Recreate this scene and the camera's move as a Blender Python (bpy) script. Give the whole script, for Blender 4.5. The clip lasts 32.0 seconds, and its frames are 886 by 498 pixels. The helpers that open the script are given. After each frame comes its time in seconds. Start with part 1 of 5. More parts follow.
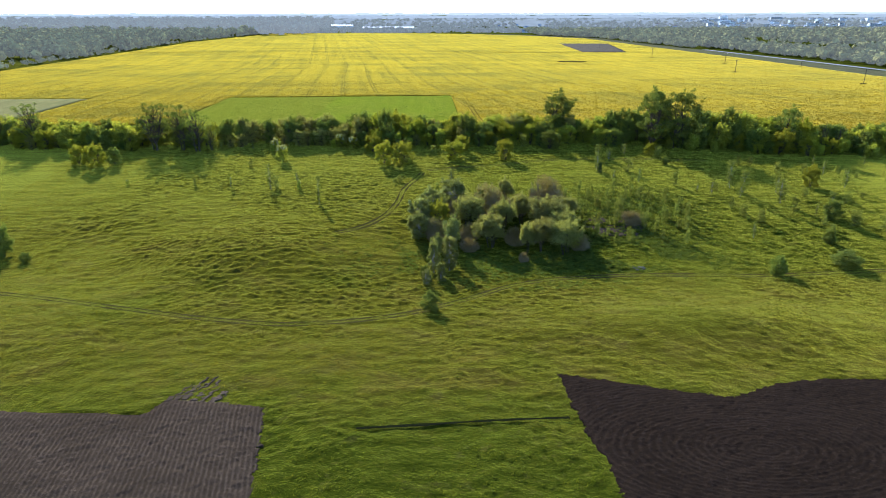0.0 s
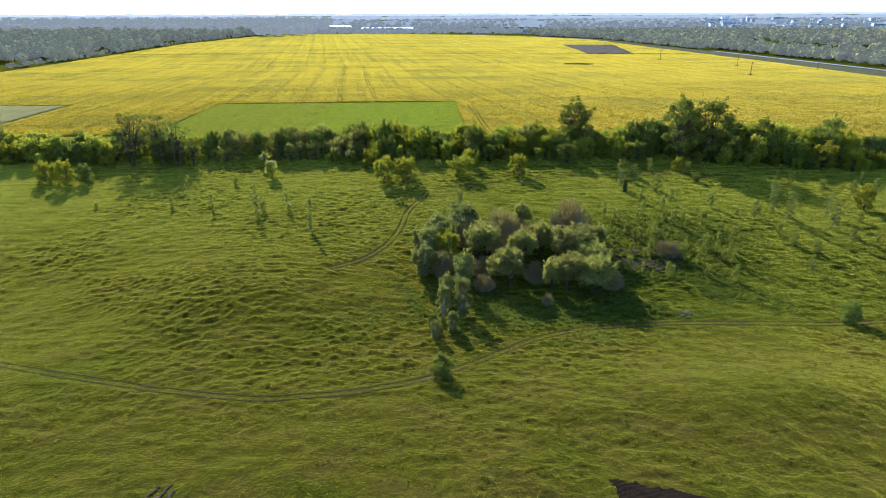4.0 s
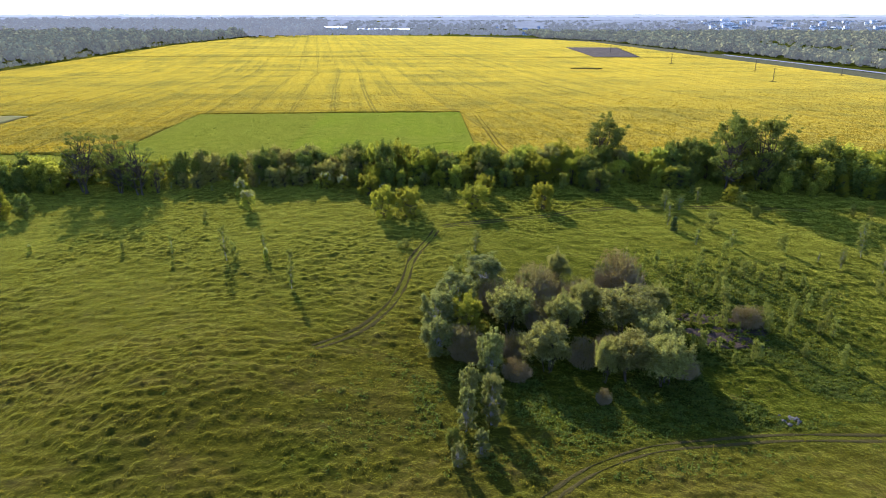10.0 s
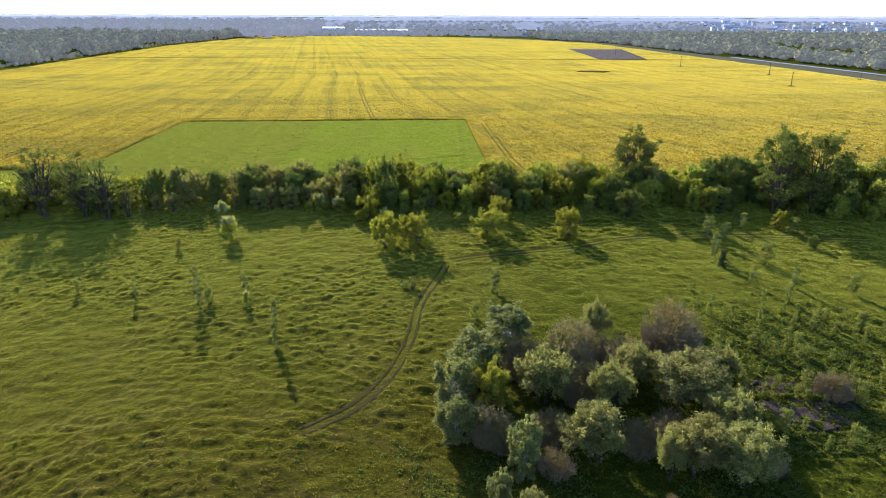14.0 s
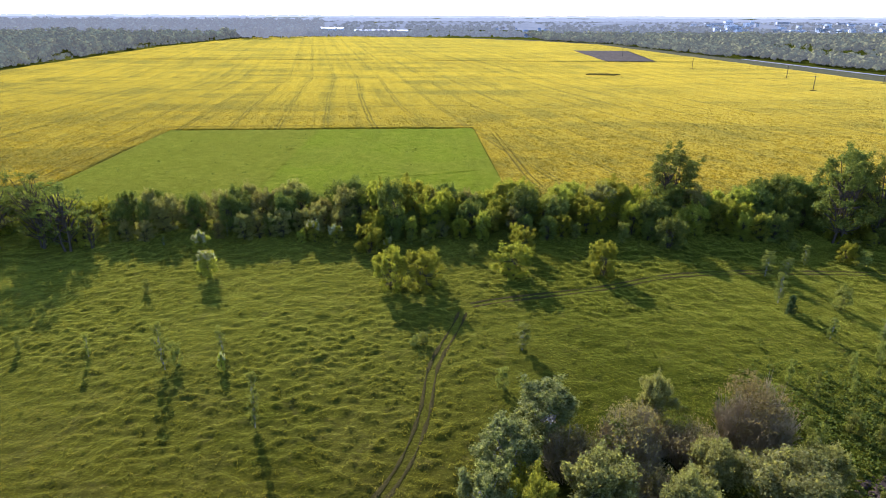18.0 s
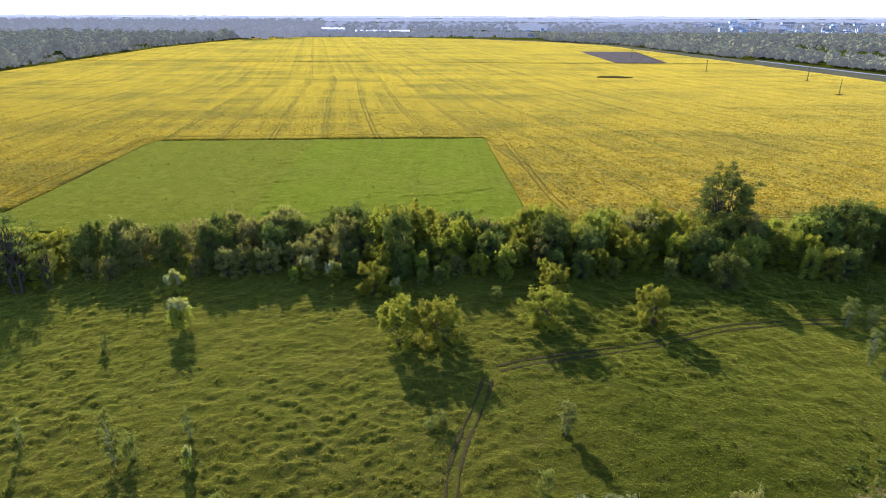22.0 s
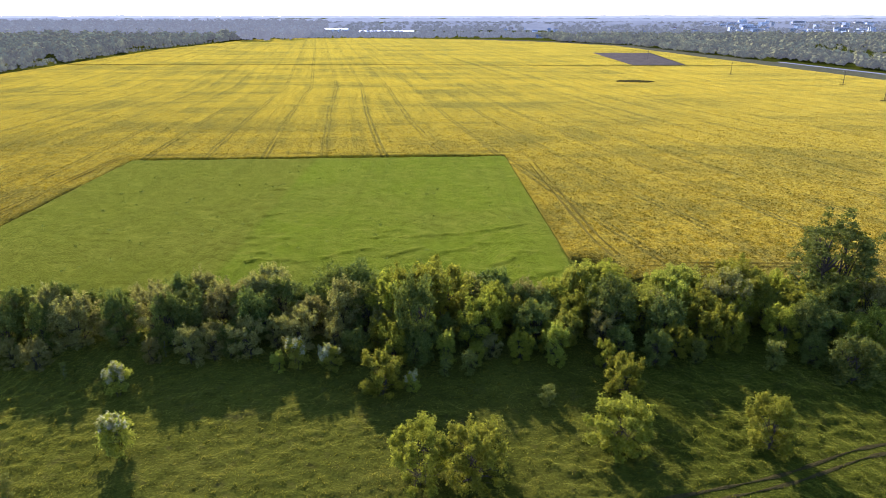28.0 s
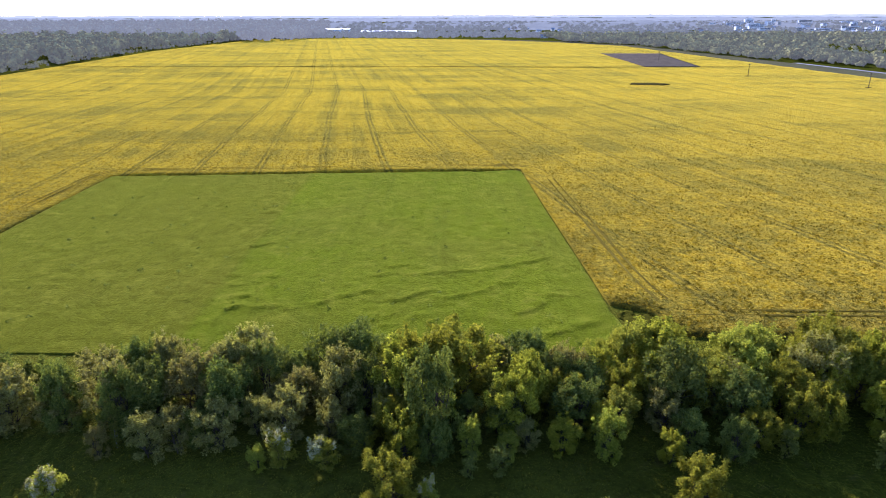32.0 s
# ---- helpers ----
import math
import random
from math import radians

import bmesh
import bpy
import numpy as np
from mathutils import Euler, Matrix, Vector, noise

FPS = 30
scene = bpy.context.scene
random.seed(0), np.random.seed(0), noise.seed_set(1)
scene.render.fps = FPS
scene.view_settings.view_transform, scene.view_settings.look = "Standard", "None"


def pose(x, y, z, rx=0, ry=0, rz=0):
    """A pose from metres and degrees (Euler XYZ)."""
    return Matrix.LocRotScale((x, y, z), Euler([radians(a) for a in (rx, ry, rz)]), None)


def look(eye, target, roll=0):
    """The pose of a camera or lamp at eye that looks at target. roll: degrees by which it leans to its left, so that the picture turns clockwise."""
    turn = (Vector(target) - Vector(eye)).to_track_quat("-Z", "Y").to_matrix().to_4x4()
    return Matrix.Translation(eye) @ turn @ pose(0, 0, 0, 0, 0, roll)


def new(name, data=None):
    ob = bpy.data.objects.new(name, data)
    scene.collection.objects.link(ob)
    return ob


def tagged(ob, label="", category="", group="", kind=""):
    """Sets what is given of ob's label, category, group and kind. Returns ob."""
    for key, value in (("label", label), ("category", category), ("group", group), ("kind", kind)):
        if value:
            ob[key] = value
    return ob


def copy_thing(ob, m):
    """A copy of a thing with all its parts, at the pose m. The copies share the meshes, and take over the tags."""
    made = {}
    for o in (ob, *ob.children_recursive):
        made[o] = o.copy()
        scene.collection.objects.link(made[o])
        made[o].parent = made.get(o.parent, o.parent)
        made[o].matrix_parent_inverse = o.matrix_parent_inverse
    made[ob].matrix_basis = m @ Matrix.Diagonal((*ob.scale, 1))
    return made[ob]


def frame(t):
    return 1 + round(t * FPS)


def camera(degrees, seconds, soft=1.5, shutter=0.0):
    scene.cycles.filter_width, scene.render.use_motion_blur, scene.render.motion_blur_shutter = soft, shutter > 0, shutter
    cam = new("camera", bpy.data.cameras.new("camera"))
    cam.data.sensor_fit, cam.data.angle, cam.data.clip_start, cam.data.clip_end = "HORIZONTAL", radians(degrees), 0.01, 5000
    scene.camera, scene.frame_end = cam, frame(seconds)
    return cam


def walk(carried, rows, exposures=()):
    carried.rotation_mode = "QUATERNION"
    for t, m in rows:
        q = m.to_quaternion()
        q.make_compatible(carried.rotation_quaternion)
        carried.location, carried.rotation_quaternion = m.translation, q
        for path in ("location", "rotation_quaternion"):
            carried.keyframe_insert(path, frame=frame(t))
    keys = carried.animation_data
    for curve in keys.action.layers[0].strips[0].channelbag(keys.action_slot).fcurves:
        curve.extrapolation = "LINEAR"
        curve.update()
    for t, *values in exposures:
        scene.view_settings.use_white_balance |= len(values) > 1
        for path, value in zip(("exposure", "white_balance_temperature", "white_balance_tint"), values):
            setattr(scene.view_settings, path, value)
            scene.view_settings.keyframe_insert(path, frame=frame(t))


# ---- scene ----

# ---------------------------------------------------------------- camera and path
cam = camera(70.0, 32.0, soft=1.0)
ROWS = [
    (0, pose(0.00, 0.00, 48.00, 69.291, 0.125, 0.306)),
    (2, pose(-1.24, 12.07, 48.01, 69.305, 0.195, 0.291)),
    (4, pose(-2.52, 23.98, 48.05, 69.327, 0.196, 0.216)),
    (6, pose(-3.86, 35.85, 48.07, 69.354, 0.151, 0.105)),
    (8, pose(-5.26, 47.72, 48.05, 69.383, 0.079, -0.021)),
    (10, pose(-6.71, 59.63, 47.99, 69.412, -0.004, -0.146)),
    (12, pose(-8.20, 71.54, 47.89, 69.440, -0.084, -0.255)),
    (14, pose(-9.71, 83.41, 47.78, 69.464, -0.150, -0.337)),
    (16, pose(-11.22, 95.19, 47.68, 69.485, -0.195, -0.386)),
    (18, pose(-12.71, 106.80, 47.61, 69.500, -0.215, -0.397)),
    (20, pose(-14.16, 118.20, 47.58, 69.510, -0.207, -0.371)),
    (22, pose(-15.55, 129.35, 47.63, 69.514, -0.174, -0.309)),
    (24, pose(-16.88, 140.26, 47.74, 69.512, -0.119, -0.220)),
    (26, pose(-18.15, 150.96, 47.92, 69.505, -0.050, -0.111)),
    (28, pose(-19.37, 161.53, 48.13, 69.492, 0.023, 0.002)),
    (30, pose(-20.57, 172.14, 48.32, 69.475, 0.086, 0.104)),
    (32, pose(-21.79, 183.00, 48.43, 69.456, 0.122, 0.176)),
]
walk(cam, ROWS, exposures=[(0.0, 1.28, 5200, 11), (3.5, 1.28, 5200, 12), (6.0, 1.26, 5200, 22), (14.0, 1.27, 5200, 26), (32.0, 1.10, 5200, 32)])

# ---------------------------------------------------------------- sky, sun
SUN_AZ, SUN_EL = radians(-22.0), radians(27.0)
world = bpy.data.worlds.new("sky")
scene.world = world
world.use_nodes = True
wn = world.node_tree.nodes
sky = wn.new("ShaderNodeTexSky")
sky.sky_type, sky.sun_disc = "NISHITA", False
sky.sun_elevation, sky.sun_rotation = SUN_EL, SUN_AZ
sky.altitude, sky.air_density, sky.dust_density, sky.ozone_density = 150.0, 1.0, 1.0, 3.0
wn["Background"].inputs["Strength"].default_value = 0.15
world.node_tree.links.new(sky.outputs["Color"], wn["Background"].inputs["Color"])

sun_data = bpy.data.lights.new("sun", "SUN")
sun_data.energy, sun_data.angle, sun_data.color = 5.0, radians(0.6), (1.0, 0.92, 0.78)
sun = new("sun", sun_data)
sun.matrix_world = look((1000 * math.sin(SUN_AZ) * math.cos(SUN_EL), 1000 * math.cos(SUN_AZ) * math.cos(SUN_EL), 1000 * math.sin(SUN_EL)), (0, 0, 0))


# ---------------------------------------------------------------- materials
class Mat:
    """Small builder for node materials."""

    def __init__(self, name):
        self.m = bpy.data.materials.new(name)
        self.m.use_nodes = True
        self.t = self.m.node_tree
        self.b = self.t.nodes["Principled BSDF"]
        self.out = self.t.nodes["Material Output"]

    def n(self, kind, **props):
        nd = self.t.nodes.new("ShaderNode" + kind)
        for k, v in props.items():
            setattr(nd, k, v)
        return nd

    def link(self, a, b):
        self.t.links.new(a, b)

    def coords(self, scale=(1, 1, 1), turn=0.0, shift=(0, 0, 0)):
        c = self.n("TexCoord")
        mp = self.n("Mapping")
        mp.inputs["Scale"].default_value = scale
        mp.inputs["Rotation"].default_value = (0, 0, turn)
        mp.inputs["Location"].default_value = shift
        self.link(c.outputs["Object"], mp.inputs["Vector"])
        return mp.outputs["Vector"]

    def noise(self, vec, scale, detail=3.0, rough=0.55, distort=0.0):
        nd = self.n("TexNoise")
        nd.inputs["Scale"].default_value, nd.inputs["Detail"].default_value = scale, detail
        nd.inputs["Roughness"].default_value, nd.inputs["Distortion"].default_value = rough, distort
        self.link(vec, nd.inputs["Vector"])
        return nd.outputs["Fac"]

    def ramp(self, fac, stops):
        nd = self.n("ValToRGB")
        el = nd.color_ramp.elements
        while len(el) < len(stops):
            el.new(0.5)
        for e, (p, c) in zip(el, stops):
            e.position, e.color = p, (*c, 1) if len(c) == 3 else c
        self.link(fac, nd.inputs["Fac"])
        return nd.outputs["Color"]

    def grey(self, fac, lo, hi):
        return self.ramp(fac, [(lo, (0, 0, 0)), (hi, (1, 1, 1))])

    def mix(self, fac, a, b, mode="MIX"):
        nd = self.n("MixRGB", blend_type=mode)
        for sock, v in ((nd.inputs["Fac"], fac), (nd.inputs["Color1"], a), (nd.inputs["Color2"], b)):
            if isinstance(v, (int, float)):
                sock.default_value = v
            elif isinstance(v, tuple):
                sock.default_value = (*v, 1)
            else:
                self.link(v, sock)
        return nd.outputs["Color"]

    def math(self, op, a, b=0.0):
        nd = self.n("Math", operation=op)
        for sock, v in zip(nd.inputs, (a, b)):
            if isinstance(v, (int, float)):
                sock.default_value = v
            else:
                self.link(v, sock)
        return nd.outputs["Value"]

    def bump(self, h, strength, dist):
        nd = self.n("Bump")
        nd.inputs["Strength"].default_value, nd.inputs["Distance"].default_value = strength, dist
        self.link(h, nd.inputs["Height"])
        self.link(nd.outputs["Normal"], self.b.inputs["Normal"])

    def sheen(self, weight, tint, rough=0.45):
        self.b.inputs["Sheen Weight"].default_value, self.b.inputs["Sheen Roughness"].default_value = weight, rough
        self.b.inputs["Sheen Tint"].default_value = (*tint, 1)

    def thin(self, colour, fac, tint=(1.0, 1.0, 0.6)):
        """Lets part of the light through, as thin leaves and petals do."""
        tr = self.n("BsdfTranslucent")
        self.link(self.mix(1.0, colour, tint, "MULTIPLY"), tr.inputs["Color"])
        ms = self.n("MixShader")
        ms.inputs["Fac"].default_value = fac
        self.link(self.b.outputs["BSDF"], ms.inputs[1])
        self.link(tr.outputs["BSDF"], ms.inputs[2])
        self.link(ms.outputs["Shader"], self.out.inputs["Surface"])

    def done(self, colour, rough=0.8, spec=0.2):
        if isinstance(colour, tuple):
            self.b.inputs["Base Color"].default_value = (*colour, 1)
        else:
            self.link(colour, self.b.inputs["Base Color"])
        self.b.inputs["Roughness"].default_value = rough
        self.b.inputs["Specular IOR Level"].default_value = spec
        return self.m


def leaf_mat(name, dark, mid, light, through_it=0.52):
    """Leaves: each leaf has its own shade; part of the light passes through."""
    k = Mat(name)
    geo = k.n("NewGeometry")
    obj = k.n("ObjectInfo")
    col = k.ramp(geo.outputs["Random Per Island"], [(0.0, dark), (0.55, mid), (1.0, light)])
    big = k.noise(k.coords(), 0.55, 2.0)
    col = k.mix(k.math("MULTIPLY", k.grey(big, 0.35, 0.7), 0.45), col, light)
    hue = k.n("HueSaturation")
    k.link(k.math("ADD", 0.497, k.math("MULTIPLY", obj.outputs["Random"], 0.02)), hue.inputs["Hue"])
    k.link(k.math("ADD", 0.86, k.math("MULTIPLY", obj.outputs["Random"], 0.3)), hue.inputs["Value"])
    k.link(col, hue.inputs["Color"])
    col = hue.outputs["Color"]
    k.done(col, 0.8, 0.03)
    k.thin(col, through_it, (1.0, 0.97, 0.42))
    return k.m


def bark_mat(name, a, b):
    k = Mat(name)
    v = k.coords((1, 1, 0.25))
    f = k.noise(v, 9.0, 4.0, 0.65)
    k.bump(f, 0.6, 0.03)
    return k.done(k.mix(k.noise(k.coords(), 1.2), k.ramp(f, [(0.3, a), (0.7, b)]), b), 1.0, 0.0)


def meadow_zones(k):
    """Masks over the plan, shared by turf and blades: lush hollows, the dry west hill, the yellow-green upper slope
    painted brighter as if backlit.
    """
    v = k.coords()
    mid = k.noise(k.coords((0.7, 1, 1)), 0.16, 3.0, 0.6, 0.5)
    wide = k.noise(v, 0.03, 3.0, 0.6)
    sep = k.n("SeparateXYZ")
    k.link(v, sep.inputs["Vector"])
    x, y = sep.outputs["X"], sep.outputs["Y"]
    south = k.math("SUBTRACT", 1.0, k.grey(k.math("MULTIPLY", k.math("ADD", y, k.math("MULTIPLY", mid, 34.0)), 0.005), 0.43, 0.53))
    east = k.math("MULTIPLY", k.grey(k.math("ADD", k.math("MULTIPLY", x, 0.01), k.math("MULTIPLY", mid, 0.35)), 0.04, 0.30),
                  k.grey(k.math("MULTIPLY", k.math("ADD", y, k.math("MULTIPLY", mid, 24.0)), 0.004), 0.565, 0.615))
    lush = k.math("MAXIMUM", k.math("MULTIPLY", south, 0.85), k.math("MULTIPLY", east, 0.85))
    lush = k.math("MAXIMUM", lush, k.math("MULTIPLY", k.grey(wide, 0.54, 0.70), 0.6))
    dry = k.math("MULTIPLY", k.grey(mid, 0.46, 0.66), k.math("SUBTRACT", 1.0, lush))
    upper = k.grey(k.math("MULTIPLY", k.math("ADD", y, k.math("MULTIPLY", mid, 40.0)), 0.001), 0.175, 0.225)
    upper = k.math("MULTIPLY", upper, k.math("SUBTRACT", 1.0, k.math("MULTIPLY", lush, 0.7)))
    return v, lush, dry, upper


def meadow_mat():
    k = Mat("meadow_ground")
    v, lush, dry, upper = meadow_zones(k)
    fine = k.noise(v, 3.4, 5.0, 0.75)
    a = k.ramp(fine, [(0.25, (0.0176, 0.0169, 0.0017)), (0.5, (0.0411, 0.0372, 0.0034)), (0.75, (0.0725, 0.0608, 0.0063))])
    b = k.ramp(fine, [(0.25, (0.0284, 0.0216, 0.0040)), (0.7, (0.0725, 0.0530, 0.0107))])
    c = k.ramp(fine, [(0.25, (0.0083, 0.0131, 0.0009)), (0.5, (0.0191, 0.0282, 0.0019)), (0.75, (0.0382, 0.0477, 0.0031))])
    col = k.mix(lush, k.mix(k.math("MULTIPLY", dry, 0.75), a, b), c)
    # upper slope: yellower grass, with light scattered through it painted into the colour
    col = k.mix(k.math("MULTIPLY", upper, 0.7), col, k.ramp(fine, [(0.25, (0.0335, 0.0366, 0.0040)), (0.5, (0.0758, 0.0797, 0.0082)), (0.75, (0.1249, 0.1240, 0.0159))]))
    crest = k.noise(k.coords((0.6, 1, 1)), 1.0, 4.0, 0.7)
    col = k.mix(k.math("MULTIPLY", k.grey(crest, 0.52, 0.70), 0.42), col, (0.0970, 0.0874, 0.0068))
    col = k.mix(k.math("MULTIPLY", k.math("SUBTRACT", 1.0, k.grey(crest, 0.32, 0.48)), 0.5), col, (0.0177, 0.0178, 0.0025))
    straw = k.noise(v, 0.55, 4.0, 0.7)
    col = k.mix(k.math("MULTIPLY", k.grey(straw, 0.60, 0.72), 0.4), col, (0.1016, 0.0778, 0.0188))
    worn = k.noise(v, 0.23, 5.0, 0.7)
    col = k.mix(k.math("MULTIPLY", k.grey(worn, 0.58, 0.72), 0.45), col, (0.0524, 0.0385, 0.0138))
    k.bump(k.noise(v, 1.6, 4.0, 0.7), 0.9, 0.28)
    k.sheen(0.60, (1.0, 0.92, 0.08), 0.28)
    sep = k.n("SeparateXYZ")
    k.link(v, sep.inputs["Vector"])
    k.link(k.math("MULTIPLY", k.math("SUBTRACT", 1.0, k.grey(k.math("MULTIPLY", sep.outputs["Y"], 0.001), 0.27, 0.32)), 0.6), k.b.inputs["Sheen Weight"])
    return k.done(col, 1.0, 0.0)


def grass_mat():
    """Grass blades: bright and thin against the light, greener in the lush zones, strawy on the hill."""
    k = Mat("grass_blade")
    v, lush, dry, upper = meadow_zones(k)
    geo = k.n("NewGeometry")
    r = geo.outputs["Random Per Island"]
    a = k.ramp(r, [(0.0, (0.0632, 0.0588, 0.0053)), (0.55, (0.1306, 0.1149, 0.0092)), (1.0, (0.2551, 0.2015, 0.0228))])
    b = k.ramp(r, [(0.0, (0.0714, 0.0549, 0.0092)), (0.55, (0.1448, 0.1080, 0.0185)), (1.0, (0.2755, 0.1952, 0.0428))])
    c = k.ramp(r, [(0.0, (0.0315, 0.0447, 0.0032)), (0.55, (0.0679, 0.0896, 0.0057)), (1.0, (0.1449, 0.1588, 0.0122))])
    col = k.mix(lush, k.mix(k.math("MULTIPLY", dry, 0.75), a, b), c)
    # blades of the upper slope: the same backlight painted in
    col = k.mix(k.math("MULTIPLY", upper, 0.6), col, k.ramp(r, [(0.0, (0.0912, 0.0959, 0.0102)), (0.55, (0.1875, 0.1859, 0.0194)), (1.0, (0.3344, 0.3033, 0.0456))]))
    col = k.mix(k.math("MULTIPLY", k.grey(k.noise(v, 0.6, 3.0, 0.65), 0.44, 0.66), 0.35), col, (0.2263, 0.1930, 0.0193))
    k.done(col, 0.7, 0.06)
    k.thin(col, 0.66, (1.0, 1.0, 0.55))
    return k.m


def crop_mat(name="rapeseed", tips=0.0):
    """Flowering rapeseed: yellow heads over green, thin olive bands and paired wheel lines along the drilling."""
    k = Mat(name)
    v = k.coords()
    sep = k.n("SeparateXYZ")
    k.link(v, sep.inputs["Vector"])
    x, y = sep.outputs["X"], sep.outputs["Y"]
    # the drill rows lean west and fan out a little towards the east
    fan = k.math("MULTIPLY", k.math("SUBTRACT", k.math("MINIMUM", y, 600.0), 300.0), 0.0010)
    pos = k.math("ADD", k.math("ADD", x, k.math("MULTIPLY", y, 0.24)), k.math("MULTIPLY", x, fan))
    comb = k.n("CombineXYZ")
    k.link(pos, comb.inputs["X"])
    k.link(k.math("MULTIPLY", y, 0.035), comb.inputs["Y"])
    along = comb.outputs["Vector"]
    fine = k.noise(v, 1.25, 5.0, 0.8)
    speck = k.noise(v, 0.34, 3.0, 0.6)
    streak = k.noise(along, 0.50, 3.0, 0.6)
    band = k.noise(along, 0.085, 3.0, 0.6)
    patch = k.noise(k.coords((0.45, 1.5, 1)), 0.020, 4.0, 0.65, 0.8)
    yel = k.ramp(fine, [(0.32, (0.150, 0.098, 0.006)), (0.46, (0.44, 0.282, 0.006)), (0.70, (0.70, 0.470, 0.012))])
    thin = k.ramp(fine, [(0.36, (0.038, 0.039, 0.008)), (0.50, (0.115, 0.092, 0.011)), (0.66, (0.36, 0.240, 0.012))])
    # the crop is thinnest near the hedgerow and fills out up the slope
    nearby = k.math("SUBTRACT", 1.0, k.grey(k.math("MULTIPLY", k.math("ADD", y, k.math("MULTIPLY", patch, 220.0)), 0.001), 0.42, 0.72))
    col = k.mix(k.math("MULTIPLY", k.grey(speck, 0.45, 0.66), k.math("ADD", 0.26, k.math("MULTIPLY", nearby, 0.40))), yel, thin)
    col = k.mix(k.math("MULTIPLY", k.grey(streak, 0.47, 0.66), 0.46), col, thin)
    lean = k.math("MULTIPLY", k.grey(band, 0.46, 0.58), k.grey(patch, 0.40, 0.56))
    col = k.mix(k.math("MULTIPLY", lean, 0.66), col, thin)
    col = k.mix(k.math("MULTIPLY", k.grey(patch, 0.48, 0.64), 0.68), col, thin)
    fleck = k.noise(v, 0.8, 4.0, 0.7)
    col = k.mix(k.math("MULTIPLY", k.grey(fleck, 0.53, 0.66), 0.55), col, (0.115, 0.100, 0.016))
    col = k.mix(k.math("MULTIPLY", nearby, 0.42), col, thin)
    # paired wheel lines
    lines = k.math("ADD", pos, k.math("MULTIPLY", k.noise(v, 0.02, 2.0), 3.0))
    broken = k.grey(k.noise(v, 0.028, 4.0, 0.65), 0.30, 0.55)
    for off in (5.8, 7.8):
        m = k.math("ABSOLUTE", k.math("SUBTRACT", k.math("FRACT", k.math("DIVIDE", k.math("ADD", lines, off), 22.6)), 0.5))
        line = k.math("MULTIPLY", k.math("SUBTRACT", 1.0, k.grey(m, 0.014, 0.034)), broken)
        col = k.mix(k.math("MULTIPLY", line, 0.7), col, (0.060, 0.052, 0.012))
    k.bump(fine, 1.0, 0.6)
    k.sheen(0.36, (1.0, 0.84, 0.14), 0.26)
    if tips:
        k.thin(col, tips)
    return k.done(col, 1.0, 0.0)


def wheat_mat():
    k = Mat("green_cereal")
    v = k.coords()
    fine = k.noise(v, 2.6, 4.0, 0.7)
    rows = k.noise(k.coords((1, 0.05, 1)), 0.35, 3.0, 0.6)
    wide = k.noise(v, 0.03, 3.0, 0.6)
    col = k.ramp(fine, [(0.25, (0.0475, 0.0676, 0.0023)), (0.5, (0.0938, 0.1169, 0.0037)), (0.75, (0.1579, 0.1674, 0.0081))])
    pale = k.ramp(fine, [(0.25, (0.0713, 0.0766, 0.0064)), (0.75, (0.1501, 0.1442, 0.0125))])
    col = k.mix(k.math("MULTIPLY", k.grey(wide, 0.42, 0.66), 0.6), col, pale)
    col = k.mix(k.math("MULTIPLY", k.grey(rows, 0.5, 0.7), 0.35), col, (0.0377, 0.0648, 0.0045))
    mottle = k.noise(v, 0.22, 4.0, 0.7)
    sep = k.n("SeparateXYZ")
    k.link(v, sep.inputs["Vector"])
    west = k.grey(k.math("ADD", k.math("MULTIPLY", sep.outputs["X"], -0.01), k.math("MULTIPLY", mottle, 0.03)), 0.645, 0.665)
    olive = k.ramp(fine, [(0.25, (0.0594, 0.0551, 0.0046)), (0.75, (0.1401, 0.1215, 0.0116))])
    col = k.mix(k.math("MULTIPLY", west, 0.55), col, olive)
    col = k.mix(k.math("MULTIPLY", k.grey(mottle, 0.5, 0.66), 0.45), col, (0.1900, 0.1824, 0.0161))
    tuft = k.noise(v, 0.7, 4.0, 0.65)
    col = k.mix(k.math("MULTIPLY", k.grey(tuft, 0.54, 0.70), 0.55), col, (0.0473, 0.0567, 0.0040))
    tram = k.math("ABSOLUTE", k.math("SUBTRACT", k.math("FRACT", k.math("DIVIDE", k.math("ADD", sep.outputs["X"], 74.5), 21.0)), 0.5))
    line = k.math("MULTIPLY", k.math("SUBTRACT", 1.0, k.grey(tram, 0.010, 0.045)), k.grey(wide, 0.30, 0.55))
    col = k.mix(k.math("MULTIPLY", line, 0.28), col, (0.0436, 0.0566, 0.0035))
    k.bump(fine, 1.0, 0.35)
    k.sheen(0.20, (1.0, 1.0, 0.12), 0.3)
    return k.done(col, 1.0, 0.0)


def soil_mat(name, lo, hi, turn=0.0, furrow=0.5):
    k = Mat(name)
    fine = k.noise(k.coords(), 3.5, 5.0, 0.7)
    streak = k.noise(k.coords((1, 0.05, 1), turn), 1.1, 3.0, 0.6)
    wide = k.noise(k.coords(), 0.09, 3.0)
    col = k.ramp(fine, [(0.25, lo), (0.8, hi)])
    col = k.mix(k.math("MULTIPLY", k.grey(streak, 0.4, 0.7), furrow), col, tuple(c * 1.6 for c in hi))
    col = k.mix(k.math("MULTIPLY", k.grey(wide, 0.45, 0.65), 0.35), col, lo)
    k.bump(fine, 1.0, 0.22)
    return k.done(col, 1.0, 0.0)


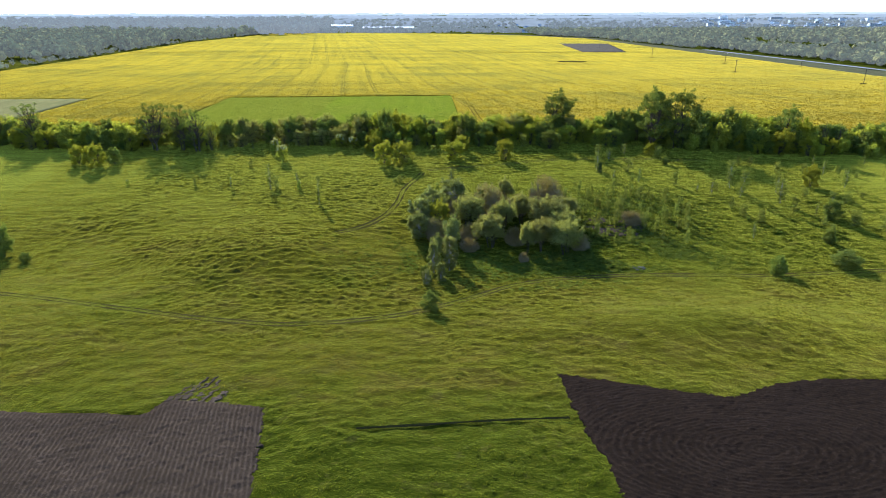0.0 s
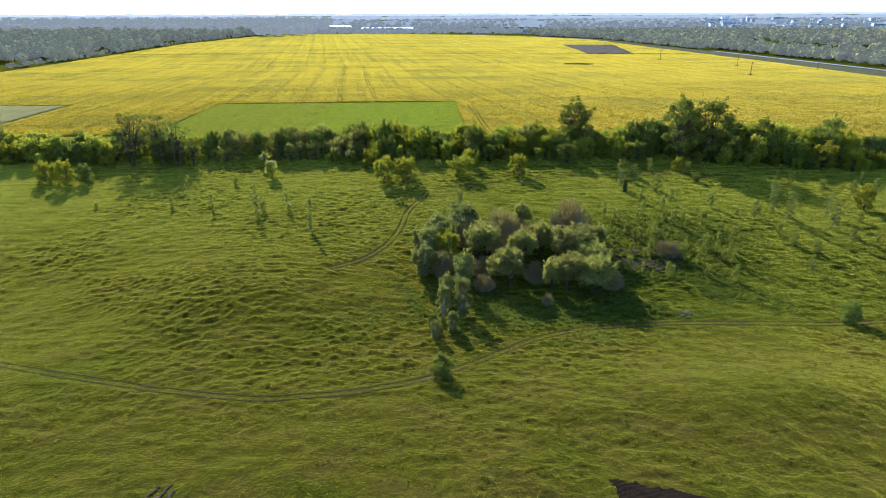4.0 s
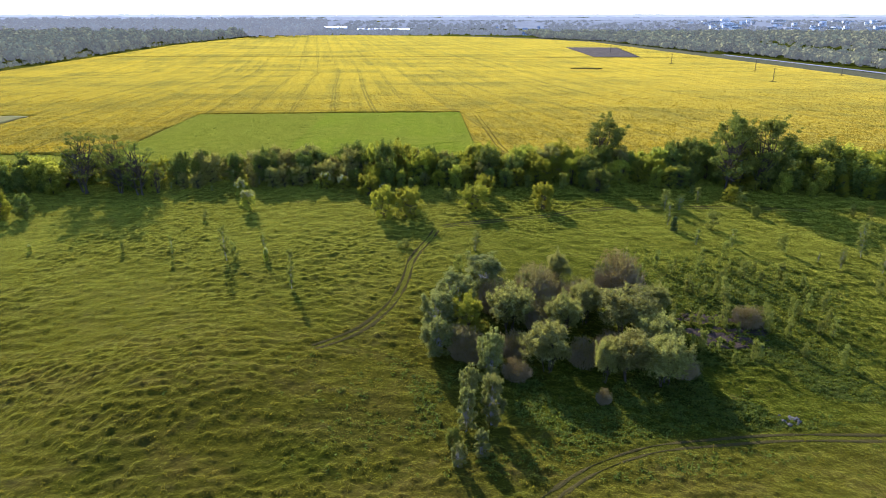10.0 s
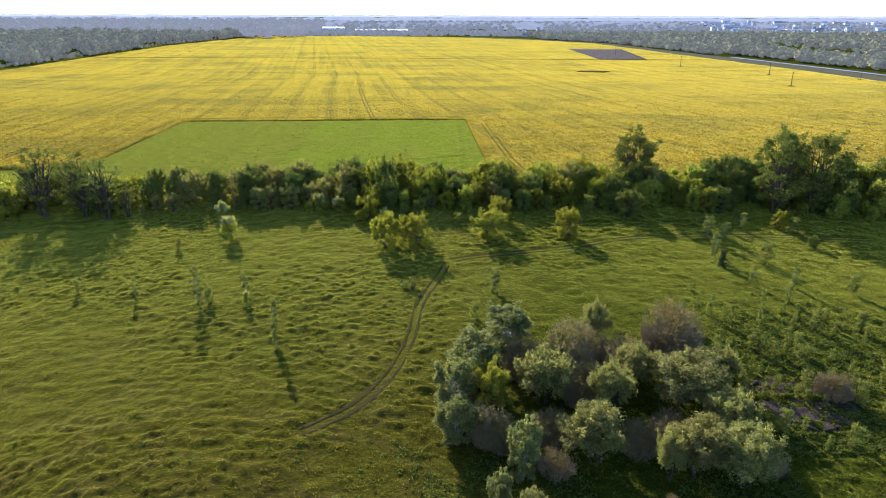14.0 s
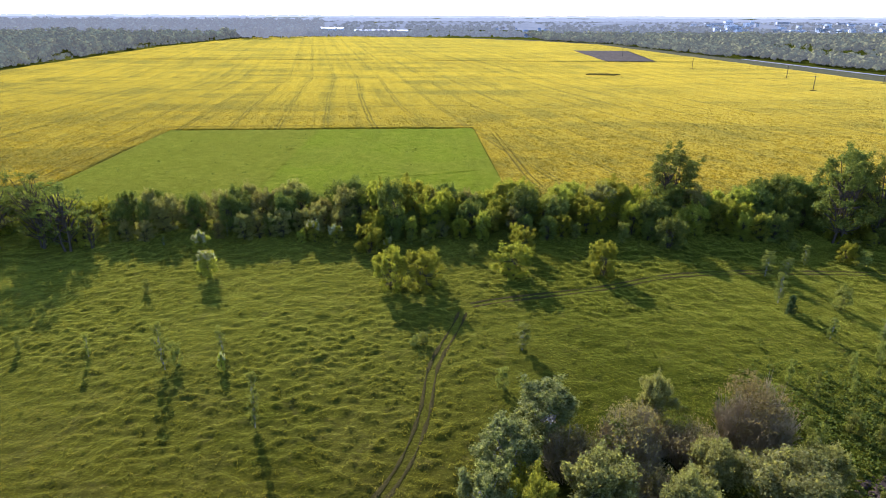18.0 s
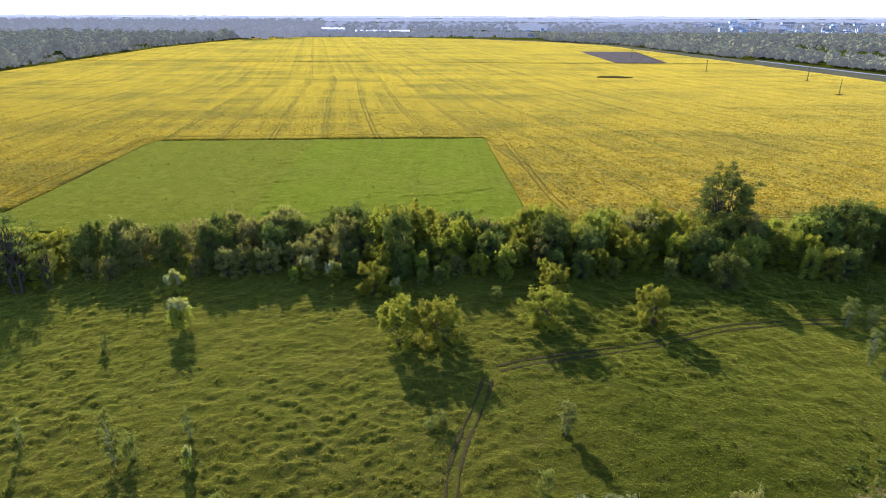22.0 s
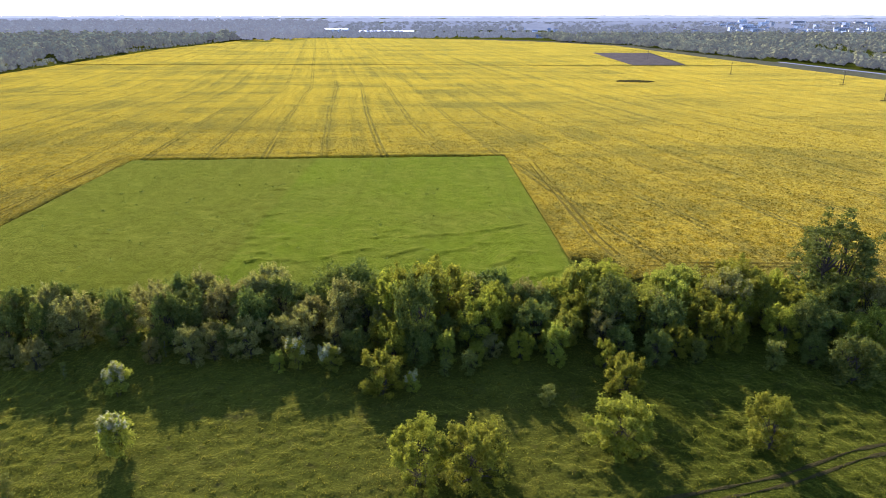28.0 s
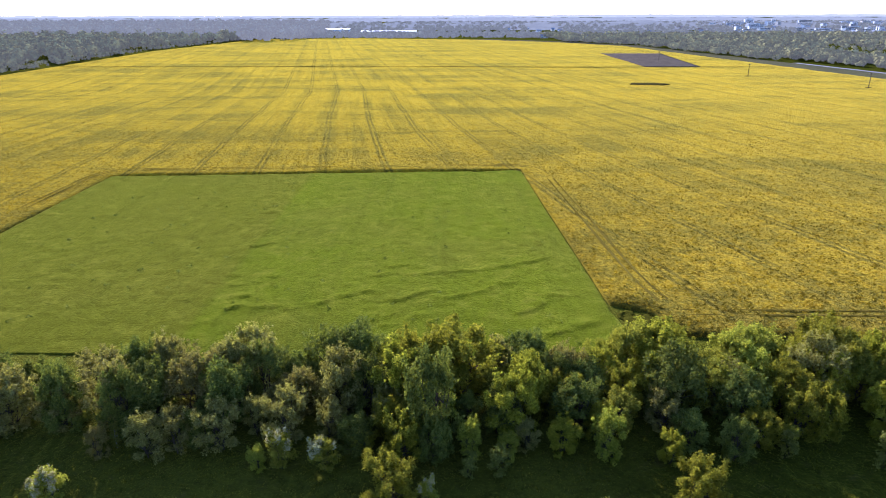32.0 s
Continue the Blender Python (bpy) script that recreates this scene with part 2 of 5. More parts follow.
def tilled_mat(name, lo, hi, turn=0.0, rings=None, mark=0.4):
    """Worked earth: dry crumbly ridges over darker furrows, straight or in the turning loops of the plough."""
    k = Mat(name)
    fine = k.noise(k.coords(), 4.0, 5.0, 0.75)
    wide = k.noise(k.coords(), 0.09, 4.0, 0.6)
    wave = k.n("TexWave", wave_type="RINGS" if rings else "BANDS", bands_direction="X", rings_direction="Z")
    wave.inputs["Scale"].default_value, wave.inputs["Distortion"].default_value = 0.50, 3.5 if rings else 1.6
    wave.inputs["Detail"].default_value, wave.inputs["Detail Scale"].default_value = 3.0, 0.8
    k.link(k.coords((0.55, 1, 1), 0.0, rings) if rings else k.coords((1, 1, 1), turn), wave.inputs["Vector"])
    col = k.ramp(fine, [(0.25, lo), (0.8, hi)])
    ridge_col = tuple(c * 1.9 for c in hi)
    breaks = k.grey(k.noise(k.coords(), 0.6, 4.0, 0.7), 0.30, 0.62)
    col = k.mix(k.math("MULTIPLY", k.grey(wave.outputs["Fac"], 0.55, 0.95), k.math("MULTIPLY", breaks, mark)), col, ridge_col)
    col = k.mix(k.math("MULTIPLY", k.math("SUBTRACT", 1.0, k.grey(wave.outputs["Fac"], 0.05, 0.40)), k.math("MULTIPLY", breaks, mark)), col, tuple(c * 0.55 for c in lo))
    col = k.mix(k.math("MULTIPLY", k.grey(wide, 0.42, 0.66), 0.40), col, tuple(c * 0.8 for c in lo))
    clod = k.noise(k.coords(), 1.5, 4.0, 0.8)
    col = k.mix(k.math("MULTIPLY", k.grey(clod, 0.56, 0.70), 0.55), col, ridge_col)
    k.bump(k.math("ADD", k.math("MULTIPLY", wave.outputs["Fac"], mark * 0.4), fine), 1.0, 0.22)
    return k.done(col, 1.0, 0.0)


def plain_mat(name, a, b, scale=2.0, rough=0.7, metal=0.0):
    k = Mat(name)
    f = k.noise(k.coords(), scale, 4.0, 0.6)
    k.b.inputs["Metallic"].default_value = metal
    return k.done(k.ramp(f, [(0.3, a), (0.7, b)]), rough, 0.3)


M_MEADOW = meadow_mat()
M_CROP = crop_mat()
M_WHEAT = wheat_mat()
M_CROP_TIP = crop_mat("rapeseed_petals", 0.58)
M_FALLOW = soil_mat("fallow", (0.125, 0.112, 0.040), (0.185, 0.165, 0.060))
M_SOIL_L = tilled_mat("tilled_soil_pale", (0.028, 0.0195, 0.0125), (0.060, 0.0435, 0.0295), radians(-12), None, 0.34)
M_SOIL_R = tilled_mat("tilled_soil_dark", (0.0096, 0.0064, 0.0044), (0.0235, 0.0160, 0.0115), 0.0, (-0.55 * 40.0, -66.0, 0.0), 0.26)
M_PATCH = soil_mat("bare_patch_earth", (0.060, 0.050, 0.036), (0.105, 0.088, 0.066))
M_TRACK = soil_mat("worn_track", (0.040, 0.039, 0.0038), (0.090, 0.084, 0.0090), 0.0, 0.0)
M_RUT = soil_mat("rut_pale", (0.058, 0.056, 0.026), (0.095, 0.090, 0.045))
M_RUT_EARTH = soil_mat("rut_earth", (0.034, 0.028, 0.008), (0.076, 0.062, 0.018), 0.0, 0.1)
M_WHEEL = soil_mat("wheel_line", (0.095, 0.072, 0.010), (0.15, 0.112, 0.016))
M_BARE = soil_mat("bare_earth", (0.040, 0.028, 0.018), (0.075, 0.055, 0.038))
M_DITCH = soil_mat("ditch_earth", (0.006, 0.007, 0.003), (0.014, 0.015, 0.006), 0.0, 0.1)
M_STONE = plain_mat("rubble", (0.055, 0.047, 0.036), (0.13, 0.115, 0.09), 6.0, 1.0)
M_BARK = bark_mat("bark_grey", (0.036, 0.028, 0.017), (0.085, 0.068, 0.044))
M_BARK_PALE = bark_mat("bark_pale", (0.14, 0.125, 0.10), (0.30, 0.28, 0.24))
M_TWIG = bark_mat("twig_red_brown", (0.170, 0.130, 0.062), (0.30, 0.232, 0.115))
M_POLE = bark_mat("pole_wood", (0.05, 0.04, 0.033), (0.10, 0.085, 0.07))
M_ASPHALT = plain_mat("asphalt", (0.17, 0.165, 0.155), (0.23, 0.225, 0.215), 0.3, 1.0)
M_WHITE = plain_mat("white_wall", (0.70, 0.70, 0.70), (0.82, 0.82, 0.81), 0.05, 0.7)
M_CREAM = plain_mat("cream_wall", (0.50, 0.47, 0.42), (0.62, 0.60, 0.55), 0.05, 0.8)
M_ROOF = plain_mat("roof_sheet", (0.22, 0.23, 0.25), (0.34, 0.35, 0.37), 0.1, 0.6)
M_ROOF_RED = plain_mat("roof_tile", (0.20, 0.11, 0.09), (0.30, 0.18, 0.15), 0.1, 0.8)
M_GLASS = plain_mat("dark_pane", (0.03, 0.035, 0.04), (0.06, 0.065, 0.07), 0.3, 0.15)
M_INSUL = plain_mat("porcelain", (0.45, 0.43, 0.40), (0.6, 0.58, 0.55), 4.0, 0.3)

L_HEDGE = leaf_mat("leaf_hedge", (0.1453, 0.1669, 0.0253), (0.2725, 0.2884, 0.0365), (0.4903, 0.4575, 0.0626), 0.62)
L_DARK = leaf_mat("leaf_dark", (0.0693, 0.0882, 0.0187), (0.1333, 0.1542, 0.0289), (0.2526, 0.2611, 0.0458), 0.45)
L_YELLOW = leaf_mat("leaf_yellow_green", (0.1397, 0.1443, 0.0145), (0.2515, 0.2458, 0.0219), (0.3905, 0.3588, 0.0395), 0.6)
L_WILLOW = leaf_mat("leaf_willow", (0.1161, 0.1159, 0.0340), (0.2322, 0.2201, 0.0663), (0.3612, 0.3318, 0.1148), 0.62)
L_SILVER = leaf_mat("leaf_silver", (0.0765, 0.0863, 0.0208), (0.1615, 0.1685, 0.0448), (0.3230, 0.3071, 0.1200), 0.58)
L_BLOSSOM = leaf_mat("blossom", (0.230, 0.223, 0.106), (0.460, 0.435, 0.255), (0.736, 0.691, 0.466), 0.5)
L_GREY = leaf_mat("leaf_grey_olive", (0.1298, 0.1203, 0.0332), (0.2225, 0.2006, 0.0542), (0.3586, 0.3120, 0.0925), 0.52)
L_SPRUCE = leaf_mat("needles", (0.0272, 0.0450, 0.0126), (0.0544, 0.0775, 0.0198), (0.0960, 0.1200, 0.0324), 0.2)
L_GRASS = grass_mat()
L_LUSH = leaf_mat("lush_herb", (0.0524, 0.0734, 0.0122), (0.0969, 0.1212, 0.0178), (0.1776, 0.1909, 0.0337), 0.55)
L_BUD = leaf_mat("brown_bud", (0.130, 0.094, 0.034), (0.200, 0.150, 0.058), (0.285, 0.222, 0.095), 0.5)
L_WEED = leaf_mat("weed_leaf", (0.030, 0.034, 0.0035), (0.060, 0.064, 0.0060), (0.115, 0.112, 0.0120), 0.45)
L_SAP = leaf_mat("leaf_sapling", (0.0972, 0.1100, 0.0208), (0.1791, 0.1850, 0.0331), (0.3070, 0.2999, 0.0638), 0.5)


def painted_haze_leaf_mat(name, base, glow):
    """Foliage of far woods and backdrop; sunlit haze is painted on as glow."""
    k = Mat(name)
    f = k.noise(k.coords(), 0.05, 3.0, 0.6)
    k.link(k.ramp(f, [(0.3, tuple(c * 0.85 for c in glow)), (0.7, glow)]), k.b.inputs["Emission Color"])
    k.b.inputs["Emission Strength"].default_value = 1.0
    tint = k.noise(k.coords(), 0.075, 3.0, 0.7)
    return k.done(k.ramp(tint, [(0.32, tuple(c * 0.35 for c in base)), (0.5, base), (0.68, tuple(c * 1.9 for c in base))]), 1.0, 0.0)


# second colour of each: painted haze glow, not light from the trees
L_FAR = painted_haze_leaf_mat("far_leaf_painted_haze", (0.170, 0.158, 0.050), (0.047, 0.048, 0.047))
L_PINE = painted_haze_leaf_mat("far_pine_painted_haze", (0.070, 0.078, 0.050), (0.122, 0.124, 0.122))
L_TOWN = painted_haze_leaf_mat("town_tree_painted_haze", (0.085, 0.090, 0.055), (0.098, 0.102, 0.102))


# ---------------------------------------------------------------- mesh helpers
def raw_mesh(name, verts, quads=None, tris=None, material=None, smooth=False):
    """A mesh from arrays of places and of corners."""
    me = bpy.data.meshes.new(name)
    verts = np.asarray(verts, dtype=np.float32).reshape(-1, 3)
    loops, starts, at = [], [], 0
    for faces, k in ((quads, 4), (tris, 3)):
        if faces is not None and len(faces):
            faces = np.asarray(faces, dtype=np.int32).reshape(-1, k)
            loops.append(faces.ravel())
            starts.append(at + np.arange(len(faces), dtype=np.int32) * k)
            at += faces.size
    loops, starts = np.concatenate(loops), np.concatenate(starts)
    me.vertices.add(len(verts))
    me.vertices.foreach_set("co", verts.ravel())
    me.loops.add(len(loops))
    me.loops.foreach_set("vertex_index", loops)
    me.polygons.add(len(starts))
    me.polygons.foreach_set("loop_start", starts)
    me.update(calc_edges=True)
    me.validate()
    if smooth:
        me.polygons.foreach_set("use_smooth", np.ones(len(starts), dtype=bool))
    if material:
        me.materials.append(material)
    return me


def part(name, data, material=None, parent=None, label=""):
    """One mesh object under a thing, from a bmesh or a mesh."""
    if isinstance(data, bmesh.types.BMesh):
        me = bpy.data.meshes.new(name)
        data.to_mesh(me)
        data.free()
        data = me
    if material and not data.materials:
        data.materials.append(material)
    ob = new(name, data)
    ob.parent = parent
    return tagged(ob, label)


def box(bm, size, at, turn=0.0):
    m = Matrix.Translation(at) @ Matrix.Rotation(turn, 4, "Z") @ Matrix.Diagonal((*size, 1))
    bmesh.ops.create_cube(bm, size=1.0, matrix=m)
    return bm


def lattice(seed):
    return np.random.RandomState(seed).rand(256, 256)


LAT = [lattice(s) for s in range(6)]


def vnoise(x, y, scale, seed=0):
    """Smooth value noise in 0..1."""
    g = LAT[seed % 6]
    u, v = np.asarray(x) / scale + seed * 17.3, np.asarray(y) / scale + seed * 9.1
    i, j = np.floor(u).astype(int), np.floor(v).astype(int)
    a, b = u - i, v - j
    a, b = a * a * (3 - 2 * a), b * b * (3 - 2 * b)
    i0, j0, i1, j1 = i % 256, j % 256, (i + 1) % 256, (j + 1) % 256
    return (g[i0, j0] * (1 - a) + g[i1, j0] * a) * (1 - b) + (g[i0, j1] * (1 - a) + g[i1, j1] * a) * b


# ---------------------------------------------------------------- lie of the land
PY = [-400, 20, 45, 60, 75, 90, 110, 130, 150, 175, 200, 225, 245, 262, 280, 1480, 1600, 1850, 2150, 2650, 2900, 3600, 3850, 4700, 9000]
PZ = [-2, -2.5, -3, -3.6, -4.8, -6.5, -8, -9.8, -9.3, -6.8, -4.8, -3.5, -2, -0.8, 0, 0, -4, -14, -15, 4, -1, 10, 6, 19, 19]
YY = np.arange(-400, 9000, 2.0)
KER = np.convolve(np.ones(9) / 9, np.ones(9) / 9)
ZZ = np.convolve(np.pad(np.interp(YY, PY, PZ), 8, "edge"), KER, "valid")
MOUNDS = [(-48, 143, 1.6, 20, 14), (-45, 150, 2.5, 34, 26), (14, 150, -1.2, 26, 18), (52, 106, 2.5, 32, 11), (-90, 105, 2.0, 40, 20)]


def height(x, y):
    z = np.interp(y, YY, ZZ)
    for mx, my, a, sx, sy in MOUNDS:
        z = z + a * np.exp(-((x - mx) / sx) ** 2 - ((y - my) / sy) ** 2)
    return z


def ground_at(x, y):
    return float(height(np.float64(x), np.float64(y)))


# wheel tracks: centre lines on the plan
TRACK_A = [(-140, 131), (-97, 122), (-70, 113.4), (-48, 108.3), (-31, 106), (-17.5, 108.4), (-6.6, 112.4), (4.5, 120.5), (13, 128.6), (23, 133.6), (42, 135.6), (74, 134.6), (104, 138), (150, 141)]
TRACK_B = [(-30, 155.5), (-27.7, 157.2), (-21.3, 163.3), (-16.6, 173.2), (-14.3, 184), (-13.8, 194), (-11.2, 202), (-8.8, 208.5), (-7.8, 214)]
TRACK_C = [(-7.8, 214), (-2, 216.5), (2.6, 217.4), (21.3, 221.9), (34.3, 227.1), (50.3, 228.9), (72, 228.5), (96, 226)]


def curve_points(pts, step=0.8):
    """A smooth line through the plan points."""
    p = np.array(pts, dtype=float)
    d = np.concatenate([[0], np.cumsum(np.hypot(*np.diff(p, axis=0).T))])
    s = np.arange(0, d[-1], step)
    x, y = np.interp(s, d, p[:, 0]), np.interp(s, d, p[:, 1])
    k = np.ones(9) / 9
    sm = lambda a: np.convolve(np.pad(a, 4, "edge"), k, "valid")
    return np.stack([sm(sm(x)), sm(sm(y))], 1)


LINES = {n: curve_points(p) for n, p in (("a", TRACK_A), ("b", TRACK_B), ("c", TRACK_C))}


def track_distance(x, y):
    d = np.full(np.shape(x), 99.0)
    for pts in LINES.values():
        for px, py in pts[::2]:
            d = np.minimum(d, np.hypot(x - px, y - py))
    return d


SOIL_L = [(-88, 75.8), (-63, 74.8), (-50, 74.6), (-42.5, 74.2), (-41, 78.0), (-38, 78.5), (-33, 77.5), (-25.9, 76.3), (-22, 56.8), (-17.5, 36), (-88, 36)]
SOIL_R = [(17.5, 87.1), (23.8, 85.1), (33.3, 82), (42.3, 79.2), (50, 83.5), (58, 85.2), (68.5, 85.3), (88, 84.6), (88, 36), (23, 36), (20.1, 57), (18.3, 73.4)]


def inside(poly, x, y):
    x, y = np.asarray(x, float), np.asarray(y, float)
    r = np.zeros(x.shape, bool)
    for (x0, y0), (x1, y1) in zip(poly, poly[1:] + poly[:1]):
        c = ((y0 > y) != (y1 > y)) & (x < (x1 - x0) * (y - y0) / (y1 - y0 + 1e-12) + x0)
        r ^= c
    return r


def tussocks(x, y):
    """Small humps of the grazed meadow, and the low steps that hooves have trodden along the slopes."""
    n = 0.60 * vnoise(x, y * 1.35, 1.05, 1) + 0.40 * vnoise(x, y * 1.2, 0.60, 2)
    m = 0.20 + 0.80 * np.clip((vnoise(x, y, 19, 3) - 0.30) * 2.2, 0, 1)
    h = (0.55 + 0.40 * np.clip((y - 100) / 20, 0, 1)) * np.clip(n - 0.42, 0, 1) * m + 0.40 * (vnoise(x, y, 7.0, 4) - 0.5) + 0.30 * (vnoise(x, y * 1.6, 2.7, 5) - 0.5)
    warp = y + 3.2 * vnoise(x, y, 11.0, 0) + 1.4 * vnoise(x, y, 4.3, 2)
    slope = np.exp(-((x + 45) / 46) ** 2 - ((y - 150) / 34) ** 2)
    h = h + 0.17 * slope * (0.5 + 0.5 * np.sin(warp * 2 * np.pi / 2.3)) * np.clip(vnoise(x, y, 6.0, 1) * 2 - 0.5, 0, 1)
    fade = np.clip((272 - y) / 12, 0, 1) * np.clip((y - 36) / 6, 0, 1)
    return h * fade


def spread(lo, hi, step, far_lo, far_hi, grow=1.16):
    mid = np.arange(lo, hi + step / 2, step)
    out, s, p = [], step, hi
    while p < far_hi:
        s *= grow
        p += s
        out.append(min(p, far_hi))
    inn, s, p = [], step, lo
    while p > far_lo:
        s *= grow
        p -= s
        inn.append(max(p, far_lo))
    return np.concatenate([inn[::-1], mid, out])


GX = spread(-104, 104, 0.40, -5200, 5200)
GY = spread(50, 238, 0.40, -400, 5200, 1.12)
gx, gy = np.meshgrid(GX, GY)
gz = height(gx, gy)
near = (np.abs(gx) < 210) & (gy < 290)
bumps = np.where(near, tussocks(gx, gy), 0.0)
flat = np.clip((track_distance(gx[near], gy[near]) - 1.1) / 0.8, 0.0, 1.0)
bumps[near] *= flat
bumps[inside(SOIL_L, gx, gy) | inside(SOIL_R, gx, gy)] *= 0.04
gz = gz + bumps
nx, ny = len(GX), len(GY)
gi = np.arange(nx * ny).reshape(ny, nx)
gq = np.stack([gi[:-1, :-1], gi[:-1, 1:], gi[1:, 1:], gi[1:, :-1]], -1).reshape(-1, 4)
ground = new("ground", raw_mesh("ground", np.stack([gx, gy, gz], -1), gq, material=M_MEADOW, smooth=True))
tagged(ground, "rolling green meadow ground with tussocky grazed grass", "ground", kind="structure")


def to_outline(poly, p):
    """The nearest places on the outline."""
    best, out = np.full(len(p), 1e9), p.copy()
    for a, b in zip(poly, poly[1:] + poly[:1]):
        a, b = np.array(a, float), np.array(b, float)
        t = np.clip(((p - a) @ (b - a)) / ((b - a) @ (b - a)), 0, 1)
        q = a + t[:, None] * (b - a)
        d = np.linalg.norm(q - p, axis=1)
        out[d < best] = q[d < best]
        best = np.minimum(best, d)
    return out


def sheet(name, poly, step, lift, relief, material, label, category, ystep=None, ragged=0.0):
    """A raised sheet over a plan outline: a grid trimmed to it, with side skirts. ragged: metres by which its edge wanders."""
    p = np.array(poly)
    xs = np.arange(p[:, 0].min(), p[:, 0].max() + step, step)
    ys = np.arange(p[:, 1].min(), p[:, 1].max() + (ystep or step), ystep or step)
    x, y = np.meshgrid(xs, ys)
    i = np.arange(x.size).reshape(x.shape)
    cx, cy = (x[:-1, :-1] + x[1:, 1:]) / 2, (y[:-1, :-1] + y[1:, 1:]) / 2
    wx = ragged * (vnoise(cx, cy, 1.2, 2) + vnoise(cx, cy, 0.5, 4) - 1)
    wy = ragged * (vnoise(cx, cy, 1.5, 3) + vnoise(cx, cy, 0.5, 5) - 1)
    keep = inside(poly, cx + wx, cy + wy)
    q = np.stack([i[:-1, :-1], i[:-1, 1:], i[1:, 1:], i[1:, :-1]], -1)[keep]
    # edges used once form the rim
    e = np.concatenate([q[:, [0, 1]], q[:, [1, 2]], q[:, [2, 3]], q[:, [3, 0]]])
    key = np.sort(e, 1)
    _, inv, cnt = np.unique(key[:, 0].astype(np.int64) * x.size + key[:, 1], return_inverse=True, return_counts=True)
    rim = e[cnt[inv.ravel()] == 1]
    xy = np.stack([x, y], -1).reshape(-1, 2)
    if not ragged:
        r = np.unique(rim)
        xy[r] = to_outline(poly, xy[r])
    z = height(xy[:, 0], xy[:, 1]) + lift + relief(xy[:, 0], xy[:, 1])
    v = np.column_stack([xy, z])
    low = v[rim.ravel()].copy()
    low[:, 2] -= lift + 0.4
    k = len(v) + np.arange(len(rim)) * 2
    side = np.stack([rim[:, 1], rim[:, 0], k, k + 1], 1)
    ob = new(name, raw_mesh(name, np.concatenate([v, low]), np.concatenate([q, side]), material=material, smooth=True))
    return tagged(ob, label, category, kind="structure")


# ---------------------------------------------------------------- fields
GREEN = [(-124.3, 270), (-126.6, 376.8), (2.6, 383.9), (6.6, 281), (8.2, 273), (3, 268), (-30, 266), (-90, 268)]
CROP_W = [(-203, 283), (-124.9, 284), (-127.1, 377.5), (2.9, 384.6), (7.0, 284), (13, 281), (17, 273), (53, 271), (150, 267), (345, 280), (338, 440), (327, 487), (309, 671), (281, 871), (243, 1174), (167, 1292), (20, 1420), (-200, 1490), (-375, 1450), (-409, 1072), (-392, 820), (-381, 645), (-376, 550), (-372, 372), (-205.5, 371)]
FALLOW = [(-372, 290), (-204.5, 284), (-207, 370), (-372, 371)]
# lodged swaths in the cereal: plan lines
LODGED = [[(-58.7, 281.5), (-53, 283), (-45.6, 282.2), (-44, 284.5), (-41, 286.8), (-37, 288.5), (-35, 290.5)], [(-31.6, 284.4), (-28.7, 286), (-26, 288.5), (-23.7, 290)],
          [(-22, 285.6), (-17.5, 288), (-13, 290.5), (-10.3, 293.7)], [(-33, 300), (-29.6, 303)], [(-35.3, 296), (-31.6, 298)], [(-64.8, 312.7), (-60, 315.2)], [(-64.3, 297.4), (-61, 296)],
          [(-56.5, 295.4), (-53.6, 296.8)], [(-65.6, 293), (-60, 292)], [(-59.5, 286.6), (-57.5, 287.6)], [(-60.4, 282), (-57.3, 283.3)], [(-64.5, 323), (-59.5, 327)], [(-67.6, 337), (-64.7, 340)],
          [(-10.2, 279), (-7.5, 281.4), (-5.3, 283.2), (-1, 288)], [(-6.3, 272.8), (-2.5, 273.8), (1.5, 275.8), (3.8, 277.8)], [(-29, 296.7), (-20.5, 298.7), (-12.5, 300), (-4, 304), (1.6, 307.4)]]


def crop_relief(x, y):
    return 0.30 * (vnoise(x, y, 4.2, 1) - 0.5) + 0.35 * (vnoise(x, y, 17, 2) - 0.5)


def wheat_relief(x, y):
    h = 0.20 * (vnoise(x, y, 1.6, 3) - 0.5) + 0.22 * (vnoise(x, y, 9, 4) - 0.5)
    rough = np.clip((vnoise(x, y, 14, 1) - 0.35) * 3, 0, 1) * np.clip((312 - y) / 14, 0, 1) * np.clip((x + 45) / 12, 0, 1)
    h = h + 0.40 * rough * np.clip(vnoise(x, y, 1.3, 5) - 0.45, 0, 1)
    for k, line in enumerate(LODGED):
        c = curve_points(line, 0.6)
        lo, hi = c.min(0) - 4, c.max(0) + 4
        s = (x > lo[0]) & (x < hi[0]) & (y > lo[1]) & (y < hi[1])
        if not s.any():
            continue
        xs, ys = x[s], y[s]
        d = np.hypot(xs[:, None] - c[:, 0], ys[:, None] - c[:, 1])
        j = d.argmin(1)
        d = d.min(1) + 0.8 * (vnoise(xs, ys, 1.6, k) - 0.5)
        up = ys > c[j, 1]
        w = np.where(up, 1.5, 0.55)
        h[s] += 0.27 * np.exp(-(d / w) ** 2) * np.clip(vnoise(xs, ys, 1.7, k + 1) * 2.2, 0.1, 1.2)
    return h


